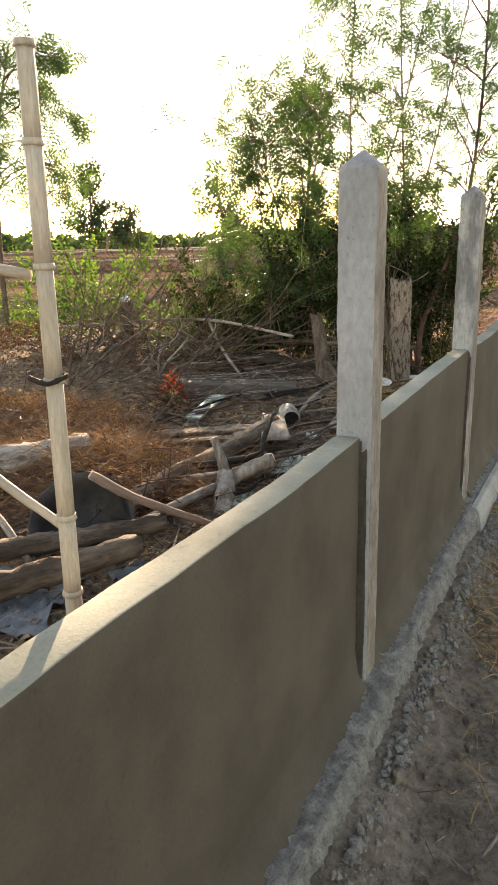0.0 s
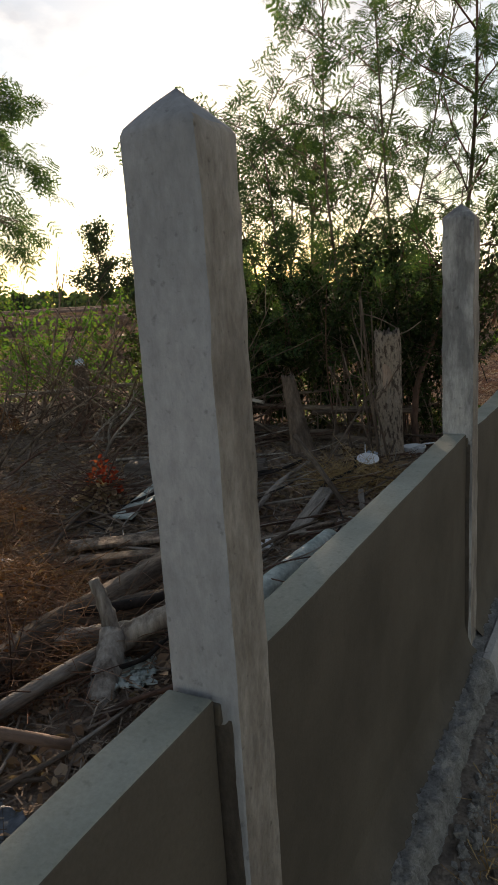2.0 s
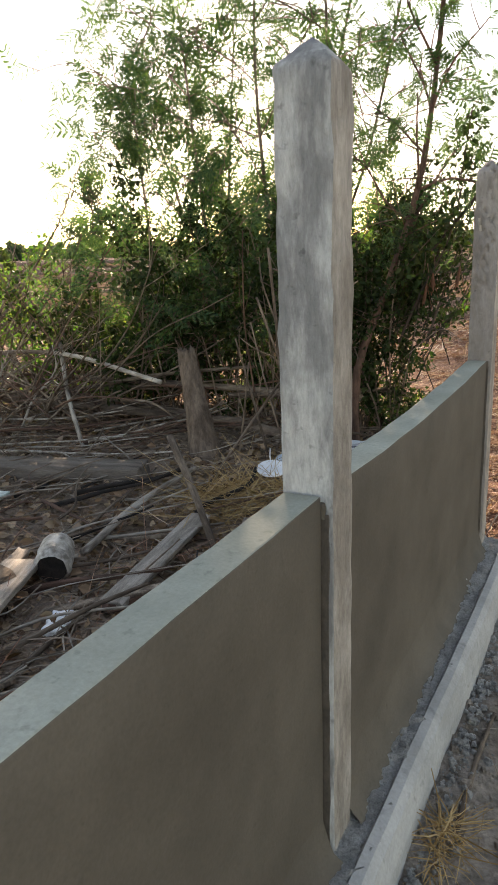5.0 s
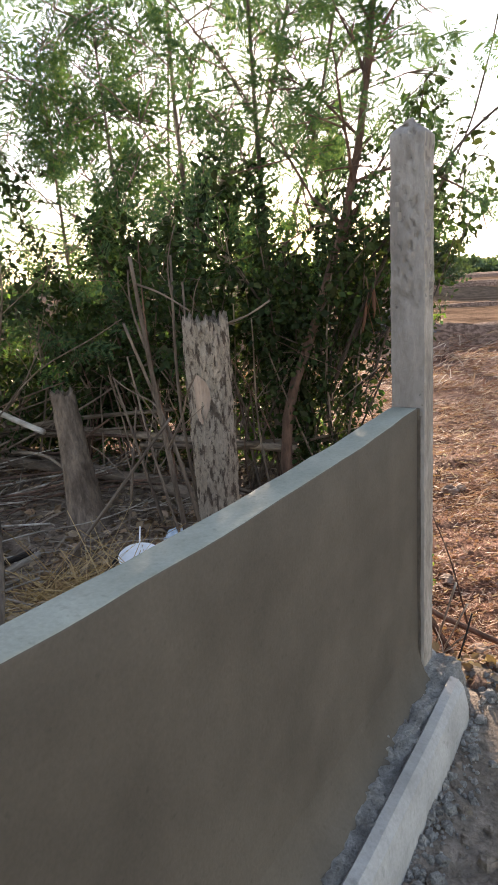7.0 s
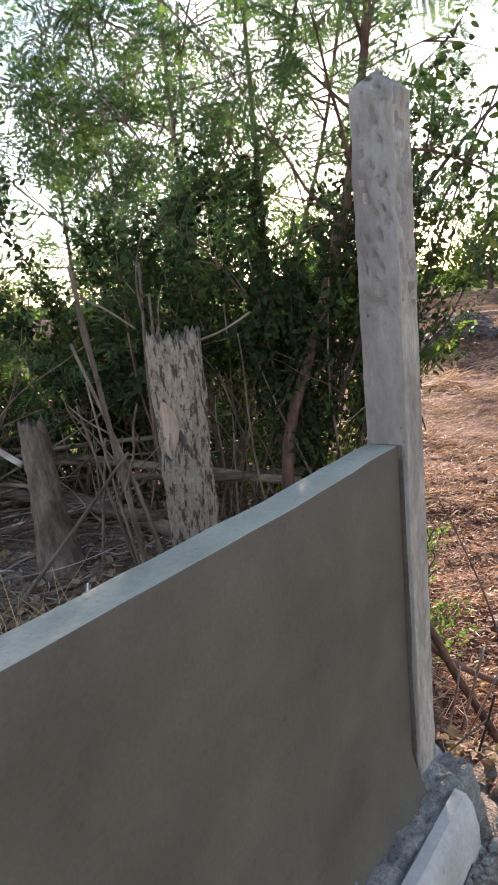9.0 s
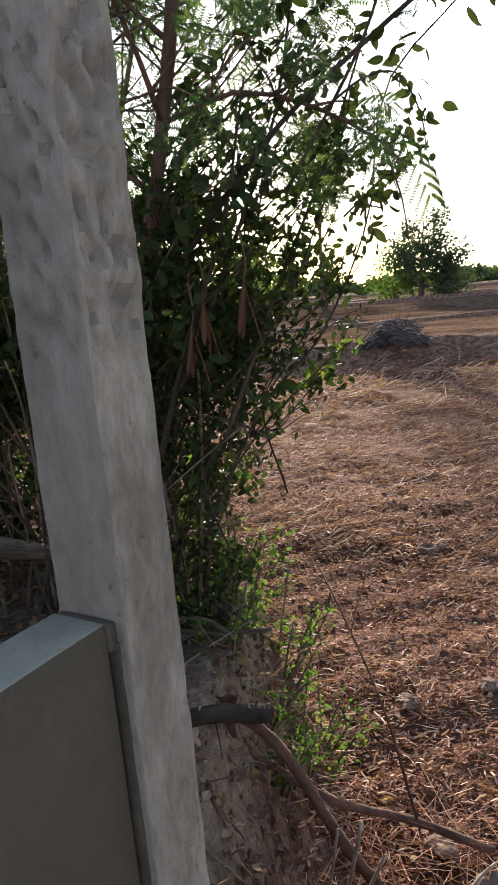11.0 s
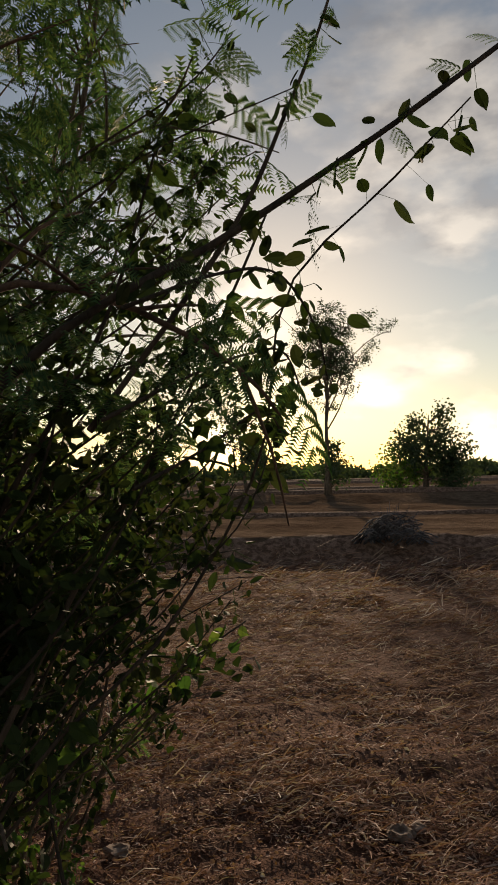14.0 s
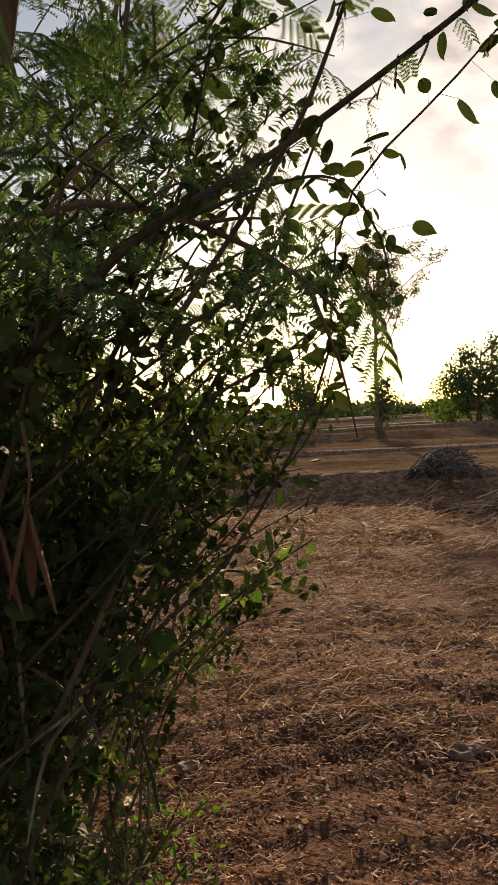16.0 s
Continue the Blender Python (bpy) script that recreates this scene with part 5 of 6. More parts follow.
for k, (x, y, s, turn) in enumerate(((-1.04, 4.2, 0.04, 20), (-1.09, 4.29, 0.038, 50), (-1.07, 4.25, 0.036, 10), (-0.7, 4.62, 0.03, 70), (-2.3, 3.6, 0.045, 40))):
    ob = mesh_object("foam_scrap", block((-s, -s * 0.7, 0), (s, s * 0.7, s * 0.7), (3, 3, 2), 0.008, 0.012), WHITE_PLASTIC)
    ob.matrix_world = pose(x, y, gz(x, y) + 0.005, 0, 12, turn)
    tagged(ob, "broken scrap of white foam on the litter", "litter", "foam scraps")


def crumpled_sheet(name, x, y, w, l, turn, material, label, high=0.05, n=22):
    """A crumpled thin sheet lying on the ground, with some thickness at its folds."""
    v, f = [], []
    for i in range(n):
        for k in range(n):
            u, t = k / (n - 1) - 0.5, i / (n - 1) - 0.5
            px, py = u * w + 0.03 * noise.noise((u * 9, t * 9, x)), t * l + 0.03 * noise.noise((u * 9, t * 9, y + 4))
            c, s = math.cos(radians(turn)), math.sin(radians(turn))
            wx, wy = x + px * c - py * s, y + px * s + py * c
            h = high * (abs(noise.noise((u * 5, t * 7, x * 3))) * 1.6 + 0.6 * abs(noise.noise((u * 14, t * 16, y))))
            v.append((min(wx, -0.1), wy, gz(wx, wy) + 0.01 + h))
    for i in range(n - 1):
        for k in range(n - 1):
            a = i * n + k
            f.append((a, a + 1, a + n + 1, a + n))
    ob = arrays_object(name, v, f, material, smooth=True)
    solid = ob.modifiers.new("thickness", "SOLIDIFY")
    solid.thickness = 0.003
    return tagged(ob, label, "litter")


pipe = empty("plastic_pipe", (-0.8, 3.4, gz(-0.8, 3.4)))
shell = stem("pipe_wall", [(0, 0, 0.05), (0.02, 0.45, 0.06), (0.045, 0.98, 0.055)], 0.052, 0.05, SILVER_SHEET, pipe, 22, 0.02, steps=30)
hollow = bmesh.new()
hollow.from_mesh(shell.data)
bmesh.ops.delete(hollow, geom=[f for f in hollow.faces if len(f.verts) > 4 or (f.calc_center_median().y < 0.14 and f.calc_center_median().z > 0.075)], context="FACES")
for v in hollow.verts:
    if v.co.y < 0.2:
        v.co += Vector(noise.noise_vector(v.co * 25)) * 0.02
hollow.to_mesh(shell.data)
hollow.free()
solid = shell.modifiers.new("thickness", "SOLIDIFY")
solid.thickness = 0.004
tagged(pipe, "pale grey-green plastic pipe with a torn end", "pipe")
crumpled_sheet("silver_sheet", -0.93, 3.58, 0.12, 0.42, 2, SILVER_SHEET, "torn silvery plastic flakes beside the pipe", 0.04, 26)
crumpled_sheet("silver_sheet", -0.74, 4.5, 0.2, 0.6, 4, SILVER_SHEET, "torn silvery plastic sheet along the wall's back", 0.025)
crumpled_sheet("silver_sheet", -0.95, 2.95, 0.14, 0.2, 30, SILVER_SHEET, "scrap of silvery plastic under the sticks", 0.025)
crumpled_sheet("grey_sheet", -1.25, 1.6, 0.4, 0.5, 20, GREY_SHEET, "crumpled grey plastic sheet among the logs", 0.04)
crumpled_sheet("grey_sheet", -0.85, 2.05, 0.25, 0.4, -20, GREY_SHEET, "crumpled grey plastic sheet among the logs", 0.035)
crumpled_sheet("paper_scrap", -1.33, 4.12, 0.12, 0.15, 30, WHITE_PLASTIC, "scrap of white paper on the branches", 0.03, 10)
crumpled_sheet("dry_leaf", -2.58, 9.21, 0.1, 0.14, 30, surface("pale_dry_leaf", (0.36, 0.3, 0.22), (0.58, 0.51, 0.4), 30, 90, 0.8, 0.4, 0.004, (1, 1, 1), 0.2), "large pale dry leaf curled on the straw", 0.05, 12)

tub = empty("broken_tub", (-1.42, 2.28, gz(-1.42, 2.28) + 0.02))
tub.rotation_euler = (radians(52), radians(-6), radians(25))
part("tub_shell", dished(0.24, 0.17, 0.008, 40, 0.006, 0.7), BLACK_PLASTIC, tub, "dusty black plastic")
tagged(tub, "broken black plastic tub tipped on its side", "tub")


# ---- bamboo pole behind the wall ----
pole = empty("bamboo_pole", (-0.165, 0.73, gz(-0.165, 0.73)))
nodes = [0.0, 0.28, 0.5, 0.71, 0.86, 1.11, 1.3, 1.49, 1.63]
for a, b in zip(nodes, nodes[1:]):
    culm = stem("culm", [(0.003 * a, 0.012 * a, a - 0.002), (0.003 * b, 0.012 * b, b)], 0.0175 - 0.002 * a, 0.0172 - 0.002 * b, BAMBOO, pole, 14, 0.01, steps=4)
    stem("node_ring", [(0.003 * b, 0.012 * b, b - 0.006), (0.003 * b, 0.012 * b, b + 0.004)], 0.021 - 0.002 * b, 0.0195 - 0.002 * b, BAMBOO, culm, 14, 0.03, steps=3)
stem("wire_tie", [(-0.03, -0.01, 1.115), (0.02, -0.022, 1.11), (0.026, 0.02, 1.118), (-0.02, 0.03, 1.11)], 0.005, 0.004, CHAR, pole, 6, 0.2, "knot of dark wire round the pole")
tagged(pole, "dry upright bamboo pole just behind the wall", "bamboo pole")
dead_branch("stick", [(-0.75, 0.55, 1.75), (-0.45, 0.7, 1.7), (-0.19, 0.74, 1.66)], 0.011, 0.01, BAMBOO, "thin bamboo stick tied to the upright pole")
dead_branch("stick", [(-0.55, 0.75, 1.42), (-0.35, 0.76, 1.28), (-0.185, 0.76, 1.2)], 0.01, 0.009, BAMBOO, "thin bamboo stick tied to the upright pole")


# ---- by the end of the wall ----
dead_branch("charred_stick", [(-0.62, 6.45, 0.42), (-0.5, 6.75, 0.36), (-0.43, 7.02, 0.23)], 0.02, 0.03, CHAR, "charred stick end jutting out beyond the bank", "stick")
dead_branch("long_stick", [(-0.75, 6.6, 0.5), (-0.47, 7.0, 0.2), (-0.28, 7.15, -0.25), (-0.13, 7.28, -0.62)], 0.016, 0.02, RED_BARK, "long brown stick sliding down the bank", "stick")
dead_branch("long_stick", [(-0.55, 7.0, 0.12), (-0.38, 7.3, -0.25), (-0.2, 7.6, -0.5), (0.05, 7.75, -0.66)], 0.014, 0.018, RED_BARK, "long brown stick sliding down the bank", "stick")
dead_branch("thin_twig", [(-0.18, 7.58, -0.47), (-0.3, 7.63, -0.1), (-0.45, 7.68, 0.2), (-0.58, 7.73, 0.4)], 0.006, 0.0025, RED_BARK, "thin bare twig rising from the stick", "twig", forks=1)
dead_branch("thin_twig", [(-0.3, 6.95, -0.5), (-0.26, 7.0, -0.3), (-0.24, 7.05, -0.12)], 0.006, 0.004, PALE_WOOD, "short pale twig on the bank", "twig")
dead_branch("thin_twig", [(0.0, 7.4, -0.62), (0.08, 7.55, -0.55), (0.2, 7.7, -0.55)], 0.006, 0.004, PALE_WOOD, "short pale twig on the bank", "twig")
dead_branch("thin_stick", [(-0.08, 6.86, 0.10), (-0.19, 6.99, -0.25), (-0.31, 7.12, -0.61)], 0.006, 0.005, PALE_WOOD, "thin pale stick leaning against the bank", "stick")
dead_branch("thin_stick", [(-0.04, 6.91, -0.02), (-0.15, 6.99, -0.28), (-0.29, 7.12, -0.59)], 0.005, 0.004, PALE_WOOD, "thin pale stick leaning against the bank", "stick")
dead_branch("wire", [(0.08, 6.45, 0.17), (0.05, 6.42, 0.03), (0.02, 6.40, -0.07), (-0.03, 6.36, -0.09)], 0.004, 0.004, CHAR, "bent black wire sticking up beside the post", "wire")
for k in range(9):
    a = math.pi + rng.uniform(-0.7, 0.7)
    p = limb_path((-0.6 + rng.normal() * 0.1, 7.15 + rng.normal() * 0.07, 0.4), (math.cos(a), 0.15 * rng.normal(), 0.15 * rng.normal()), rng.uniform(0.35, 0.7), 0.1)
    dead_branch("loose_stick", [tuple(q) for q in p[::2]], 0.01, 0.006, (DRY_WOOD, BARK)[k % 2], "dry stick in the shade of the thicket", "stick", "sticks by the bowl", 6)

# heap of dry stalks on the far bank
heap = empty("stalk_heap", (-5.95, 24.6, gz(-5.95, 24.6)))
for k in range(150):
    u = rng.uniform(-1, 1)
    x, y = u * 0.75, rng.uniform(-0.4, 0.4) + u * 0.25
    h = 0.9 * (1 - u * u * 0.75) * rng.uniform(0.35, 1.0)
    a, L = rng.uniform(-1.35, 1.35), rng.uniform(0.5, 0.85)
    stem("stalk", [(x - math.cos(a) * L / 2, y, max(0.0, h - 0.25)), (x, y - 0.05, h), (x + math.cos(a) * L / 2, y, max(0.02, h + math.sin(a) * 0.2 - 0.15))], 0.02, 0.011, GREY_STALK, heap, 5, 0.05, steps=4)
for k in range(26):
    stem("stalk", [(-0.6 + 0.045 * k, 0, 0.3), (-0.66 + 0.05 * k, 0, 0.65), (-0.85 + 0.068 * k, 0, 0.85 + 0.12 * (k % 4) - 0.4 * abs(k / 13 - 1))], 0.012, 0.005, GREY_STALK, heap, 5, 0.05, steps=4)
tagged(heap, "spiky dark heap of dry stalks on the field bank", "stalk heap")


# ---- far trees ----
FAR_SPRAY = (np.array([(0, 0, 0), (0.42, 0.45, 0.08), (0, 1.1, 0), (-0.42, 0.45, 0.08)]), np.array([(0, 1, 2, 3)]))

def field_tree(x, y, height, trunk_r, crown, limbs, leaves, leaf, label, lean=0.0, start=0.35, material=FAR_LEAF, up=0.7, width=0.35):
    """A field tree: tapered trunk, forked limbs and a gappy crown of leaf sprays."""
    base = (x, y, gz(x, y) - 0.1)
    tree = empty("field_tree", base)
    trunk = smooth_path([(0, 0, 0), (lean * 0.3, 0, height * 0.35), (lean, 0, height * 0.92)], 24)
    stem("trunk", [tuple(q) for q in trunk[::4]] + [tuple(trunk[-1])], trunk_r, trunk_r * 0.15, BARK, tree, 9, 0.08, steps=14)
    paths = []
    for k in range(limbs):
        u = start + (0.95 - start) * k / max(1, limbs - 1)
        a = k * 2.4 + rng.uniform(-0.4, 0.4)
        d = np.array([math.cos(a), math.sin(a), up + rng.uniform(-0.3, 0.5)])
        p = limb_path(trunk[int(u * 23)], d / np.linalg.norm(d), height * width * rng.uniform(0.7, 1.15) * (1.25 - 0.7 * u), 0.08)
        limb = stem("limb", [tuple(q) for q in p[::2]] + [tuple(p[-1])], trunk_r * 0.4, trunk_r * 0.07, BARK, tree, 5, 0.05, steps=7)
        paths.append(p)
        for _ in range(4):
            j = rng.integers(2, 7)
            e = p[min(7, j + 1)] - p[j] + rng.normal(size=3) * height * 0.02
            q = limb_path(p[j], e / np.linalg.norm(e), height * width * rng.uniform(0.25, 0.55), 0.12, 5)
            paths.append(q)
            stem("branch", [tuple(s) for s in q[::2]], trunk_r * 0.16, trunk_r * 0.05, BARK, limb, 4, 0, steps=4)
    total = sum(np.linalg.norm(np.diff(p, axis=0), axis=1).sum() for p in paths)
    at, way = leaf_places(paths, leaves / total, crown, 0.3)
    n = len(at)
    v, f = scatter(*FAR_SPRAY, at, frames(random_dirs(n, -0.1), random_dirs(n, 0.6)), rng.uniform(leaf * 0.6, leaf * 1.4, n))
    tagged(arrays_object("crown", v, f, material, tree), kind="stuff")
    return tagged(tree, label, "tree", "trees in the field")


def airy_tree(x, y, height, trunk_r, label):
    """A tall open tree: a slim trunk that forks into steep bare limbs, with thin flat sprays of leaves at their ends."""
    tree = empty("field_tree", (x, y, gz(x, y) - 0.1))
    stem("trunk", [(0, 0, 0), (0.1, 0, height * 0.2), (0.05, 0, height * 0.4), (0.5, 0, height * 0.8)], trunk_r, trunk_r * 0.15, BARK, tree, 9, 0.08, steps=10)
    paths = []
    for k in range(14):
        a = k * 2.4
        out = rng.uniform(0.25, 0.62)
        d = np.array([math.cos(a) * out + 0.26, math.sin(a) * out + 0.12, 1.0])
        z = height * (0.33 + 0.36 * k / 13)
        p = limb_path((0.07, 0, z), d / np.linalg.norm(d), (height - z) * rng.uniform(0.6, 0.95), 0.16, 7, 0.13)
        limb = stem("limb", [tuple(q) for q in p[::2]] + [tuple(p[-1])], trunk_r * 0.26, trunk_r * 0.06, BARK, tree, 5, 0.05, steps=9)
        for _ in range(8):
            j = rng.integers(2, 8)
            e = np.array([rng.normal(), rng.normal(), rng.uniform(0.1, 0.7)])
            q = limb_path(p[j], e / np.linalg.norm(e), height * rng.uniform(0.08, 0.2), 0.1, 5)
            stem("branch", [tuple(w) for w in q[::2]], trunk_r * 0.12, trunk_r * 0.04, BARK, limb, 4, 0, steps=4)
            paths.append(q)
    at, way = leaf_places(paths, 85, 0.18, 0.2)
    n = len(at)
    at[:, 2] += 0.1
    v, f = scatter(*FAR_SPRAY, at, frames(random_dirs(n, -0.1, 0.4), random_dirs(n, 1.2)), rng.uniform(0.06, 0.15, n))
    tagged(arrays_object("crown", v, f, FAR_LEAF, tree), kind="stuff")
    return tagged(tree, label, "tree", "trees in the field")


airy_tree(-18.7, 48.1, 12.9, 0.22, "tall airy thin-leaved tree with bare forked limbs")
field_tree(-18.6, 48.5, 3.6, 0.08, 0.25, 7, 900, 0.2, "small bushy tree at the foot of a taller one", 0.1, 0.3)
field_tree(-16.1, 60.9, 6.6, 0.25, 0.35, 14, 4300, 0.22, "broad dark bushy tree standing in the field", 0.4, 0.22, width=0.46, up=0.5)
field_tree(-14.2, 61.5, 3.6, 0.12, 0.4, 9, 2400, 0.22, "low round tree beside a broader one", 0.1, 0.1, width=0.45)
field_tree(-18.4, 61.5, 3.8, 0.12, 0.4, 9, 1800, 0.22, "low tree with yellow-green leaves", 0.1, 0.15, BRIGHT_LEAF, width=0.42)
field_tree(-27.2, 52.0, 7.4, 0.16, 0.3, 11, 2400, 0.2, "slim leaning tree with layered branches", -1.0, 0.4, up=0.35, width=0.32)
field_tree(-52.0, 66.0, 11.0, 0.22, 0.4, 14, 5200, 0.26, "tall slim leafy tree beyond the field", 0.2, 0.18, width=0.24)
field_tree(-48.0, 67.0, 6.0, 0.15, 0.4, 10, 2600, 0.26, "round leafy tree beside a taller one", 0.1, 0.15, width=0.36)
field_tree(-31.5, 62.0, 5.0, 0.14, 0.4, 9, 1800, 0.24, "low leafy tree beyond the field", 0.1, 0.15, width=0.4)

# low earth bunds between the fields
across = (VIEW[1], -VIEW[0])
for k, (s, high, wide) in enumerate(((30.5, 0.16, 0.5), (52, 0.3, 0.9), (63, 0.3, 1.0), (95, 0.45, 1.6), (130, 0.5, 2.2))):
    v, f = [], []
    n = 90
    for i in range(n + 1):
        u = (i / n - 0.5) * (60 + 2.6 * s)
        for q, z in ((-1, -0.25), (-0.55, 0.75), (0.0, 1.0), (0.55, 0.75), (1, -0.25)):
            e = s + q * wide + 0.5 * noise.noise((u * 0.05, s, 0)) + 0.1 * noise.noise((u * 0.5, s, 3))
            x, y = 0.5 + VIEW[0] * e + across[0] * u, 6.3 + VIEW[1] * e + across[1] * u
            v.append((x, y, gz(x, y) + z * high * (1 + 0.35 * noise.noise((u * 0.4, s, 1)))))
    for i in range(n):
        for k2 in range(4):
            a = i * 5 + k2
            f.append((a, a + 5, a + 6, a + 1))
    tagged(arrays_object("field_bund_%d" % (k + 1), v, f, BANK, smooth=True), "low earth bund between two stubble fields", "bund", kind="structure")

# woods along the horizon
places, sizes = [], []
for k in range(330):
    az = rng.uniform(-12, 75)
    d = rng.uniform(170, 420)
    x, y = -math.sin(radians(az)) * d, 6 + math.cos(radians(az)) * d
    h, wd = rng.uniform(1.8, 5.0), rng.uniform(2.5, 6.5)
    n = 130
    q = random_dirs(n, 0.25) * rng.uniform(0.6, 1.0, (n, 1)) * (wd, wd, h * 0.5) + (x, y, gz(x, y) + h * 0.5)
    places.append(q)
    sizes.append(rng.uniform(0.9, 1.9, n))
places, sizes = np.concatenate(places), np.concatenate(sizes)
v, f = scatter(*FAR_SPRAY, places, frames(random_dirs(len(places)), random_dirs(len(places), 0.6)), sizes)
tagged(arrays_object("far_woods", v, f, FAR_LEAF), "low green woods along the horizon", "woods", kind="stuff")


# ---- loose cover of the ground ----
def lay(n, x0, x1, y0, y1, keep=None):
    x, y = rng.uniform(x0, x1, n), rng.uniform(y0, y1, n)
    if keep is not None:
        m = keep(x, y)
        x, y = x[m], y[m]
    return np.stack([x, y, ground_height(x, y)], -1)


def flat_dirs(n, turn=0.0, spread=3.0, up=0.12):
    a = turn + rng.normal(size=n) * spread
    return np.stack([np.cos(a), np.sin(a), rng.normal(size=n) * up + 0.03], -1)


# straw on the field, denser near by
def in_field(x, y):
    return (ground_height(x, y) < -0.35)


parts_v, parts_f, off = [], [], 0
for n, box, length, width in ((76000, (-4.5, 1.8, 6.7, 11.5), 0.05, 0.007), (60000, (-9, 2.5, 10.5, 17.5), 0.12, 0.009), (40000, (-17, 3.0, 16.5, 27), 0.28, 0.018), (24000, (-34, 4.0, 24, 50), 0.5, 0.035)):
    p = lay(n, *box, in_field)
    k = len(p)
    clump = wavy(p[:, 0], p[:, 1], 1.9, 21) + 0.5 * wavy(p[:, 0], p[:, 1], 5.0, 22)
    thick = clump > rng.normal(size=k) * 0.32 - 0.18
    p, clump = p[thick], clump[thick]
    k = len(p)
    p[:, 2] += np.clip(clump + 0.3, 0.0, 1.2) * rng.uniform(0, 0.035, k)
    v, f = strips(k, p, flat_dirs(k, 0.45, 0.8, 0.2), rng.gamma(2.0, length / 2.4, k), rng.uniform(0.5, 1.4, k) * width, 0.006, 0.14)
    parts_v.append(v)
    parts_f.append(f + off)
    off += len(v)
tagged(arrays_object("field_straw", np.concatenate(parts_v), np.concatenate(parts_f), STRAW), "dry brown straw strewn over the stubble field", "straw", kind="stuff")

p = lay(16000, -4.5, 1.8, 6.8, 12.5, in_field)
k = len(p)
v, f = scatter(*LEAF, p + (0, 0, 0.01), frames(flat_dirs(k, 0, 3, 0.3), random_dirs(k, 1.0)), rng.gamma(4, 0.0055, k).clip(0.008, 0.045))
tagged(arrays_object("field_leaf_litter", v, f, STRAW), "broken dry leaves and husks over the field", "leaf litter", kind="stuff")
n = 1500
p = lay(n, -4.5, 2.0, 6.9, 13, in_field)
v, f = scatter(*CLOD, p + (0, 0, 0.004), frames(random_dirs(len(p), 0, 0.3)), rng.gamma(1.6, 0.011, len(p)).clip(0.005, 0.08))
tagged(arrays_object("soil_clods", v, f, FIELD), "dry clods of soil on the field", "clods", kind="stuff")

for x, y, s in ((-1.07, 10.77, 0.09), (-1.0, 10.9, 0.06), (-1.84, 10.88, 0.03), (-2.56, 9.76, 0.075), (-0.15, 7.75, 0.06), (0.1, 7.6, 0.09), (-0.55, 8.6, 0.06), (-0.2, 8.9, 0.05), (0.15, 8.4, 0.07)):
    bm = bmesh.new()
    bmesh.ops.create_icosphere(bm, subdivisions=3, radius=s)
    for q in bm.verts:
        q.co *= 1 + 0.55 * noise.noise(q.co * 18 + Vector((x, y, 0))) + 0.3 * noise.noise(q.co * 50)
        q.co.z *= 0.45
    ob = mesh_object("stone", bm, STONE, None, False)
    ob.location = (x, y, gz(x, y) + s * 0.3)
    tagged(ob, "pale dry clod of earth lying on the straw", "stone", "stones on the field")

# crumbled earth and litter on the bank at the wall's end
def on_slope(x, y):
    z = ground_height(x, y)
    return (z < 0.32) & (z > -0.66)


p = lay(5200, -1.6, 0.5, 6.25, 8.1, on_slope)
v, f = scatter(*CLOD, p, frames(random_dirs(len(p), 0, 0.5)), rng.gamma(1.4, 0.013, len(p)).clip(0.005, 0.075))
tagged(arrays_object("bank_clods", v, f, BANK), "crumbled clods of earth on the eroded bank", "clods", kind="stuff")
p = lay(5200, -1.6, 0.5, 6.25, 8.1, on_slope)
k = len(p)
v, f = scatter(*LEAF, p + (0, 0, 0.012), frames(flat_dirs(k, 0, 3, 0.35), random_dirs(k, 1.0)), rng.gamma(4, 0.0065, k).clip(0.01, 0.05))
tagged(arrays_object("bank_leaf_litter", v, f, DRY_LEAF), "dead leaves strewn on the eroded bank", "leaf litter", kind="stuff")
p = lay(900, -1.6, 0.5, 6.25, 8.1, on_slope)
k = len(p)
v, f = strips(k, p, flat_dirs(k, 0.5, 1.5, 0.2), rng.gamma(2.0, 0.05, k), rng.uniform(0.003, 0.007, k), 0.02, 0.06)
tagged(arrays_object("bank_twigs", v, f, TWIGS), "dry twigs strewn on the eroded bank", "twigs", kind="stuff")

# leaf litter and twigs on the lot
def lot_only(x, y):
    return (ground_height(x, y) > 0.2) & (np.hypot(x + 0.93, y - 6.8) > 0.28) & ~((x > -0.75) & (y > 6.3))


p = lay(32000, -5.2, -0.11, 0.9, 7.6, lot_only)
p = p[wavy(p[:, 0], p[:, 1], 1.6, 31) > rng.normal(size=len(p)) * 0.5 - 0.35]
k = len(p)
v, f = scatter(*LEAF, p + (0, 0, 0.012), frames(flat_dirs(k, 0, 3, 0.35), random_dirs(k, 1.0)), rng.gamma(4, 0.0085, k).clip(0.01, 0.06))
v[:, 0] = np.where(v[:, 1] < 6.2, np.minimum(v[:, 0], -0.1), v[:, 0])
tagged(arrays_object("leaf_litter", v, f, DRY_LEAF), "dead brown leaves covering the lot's soil", "leaf litter", kind="stuff")
p = lay(44000, -5.2, -0.11, 0.9, 7.6, lot_only)
p = p[wavy(p[:, 0], p[:, 1], 1.9, 32) > rng.normal(size=len(p)) * 0.5 - 0.2]
k = len(p)
v, f = strips(k, p, flat_dirs(k, 0.5, 1.2, 0.12), rng.gamma(2.0, 0.05, k), rng.uniform(0.002, 0.007, k), 0.02, 0.06)
v[:, 0] = np.where(v[:, 1] < 6.2, np.minimum(v[:, 0], -0.1), v[:, 0])
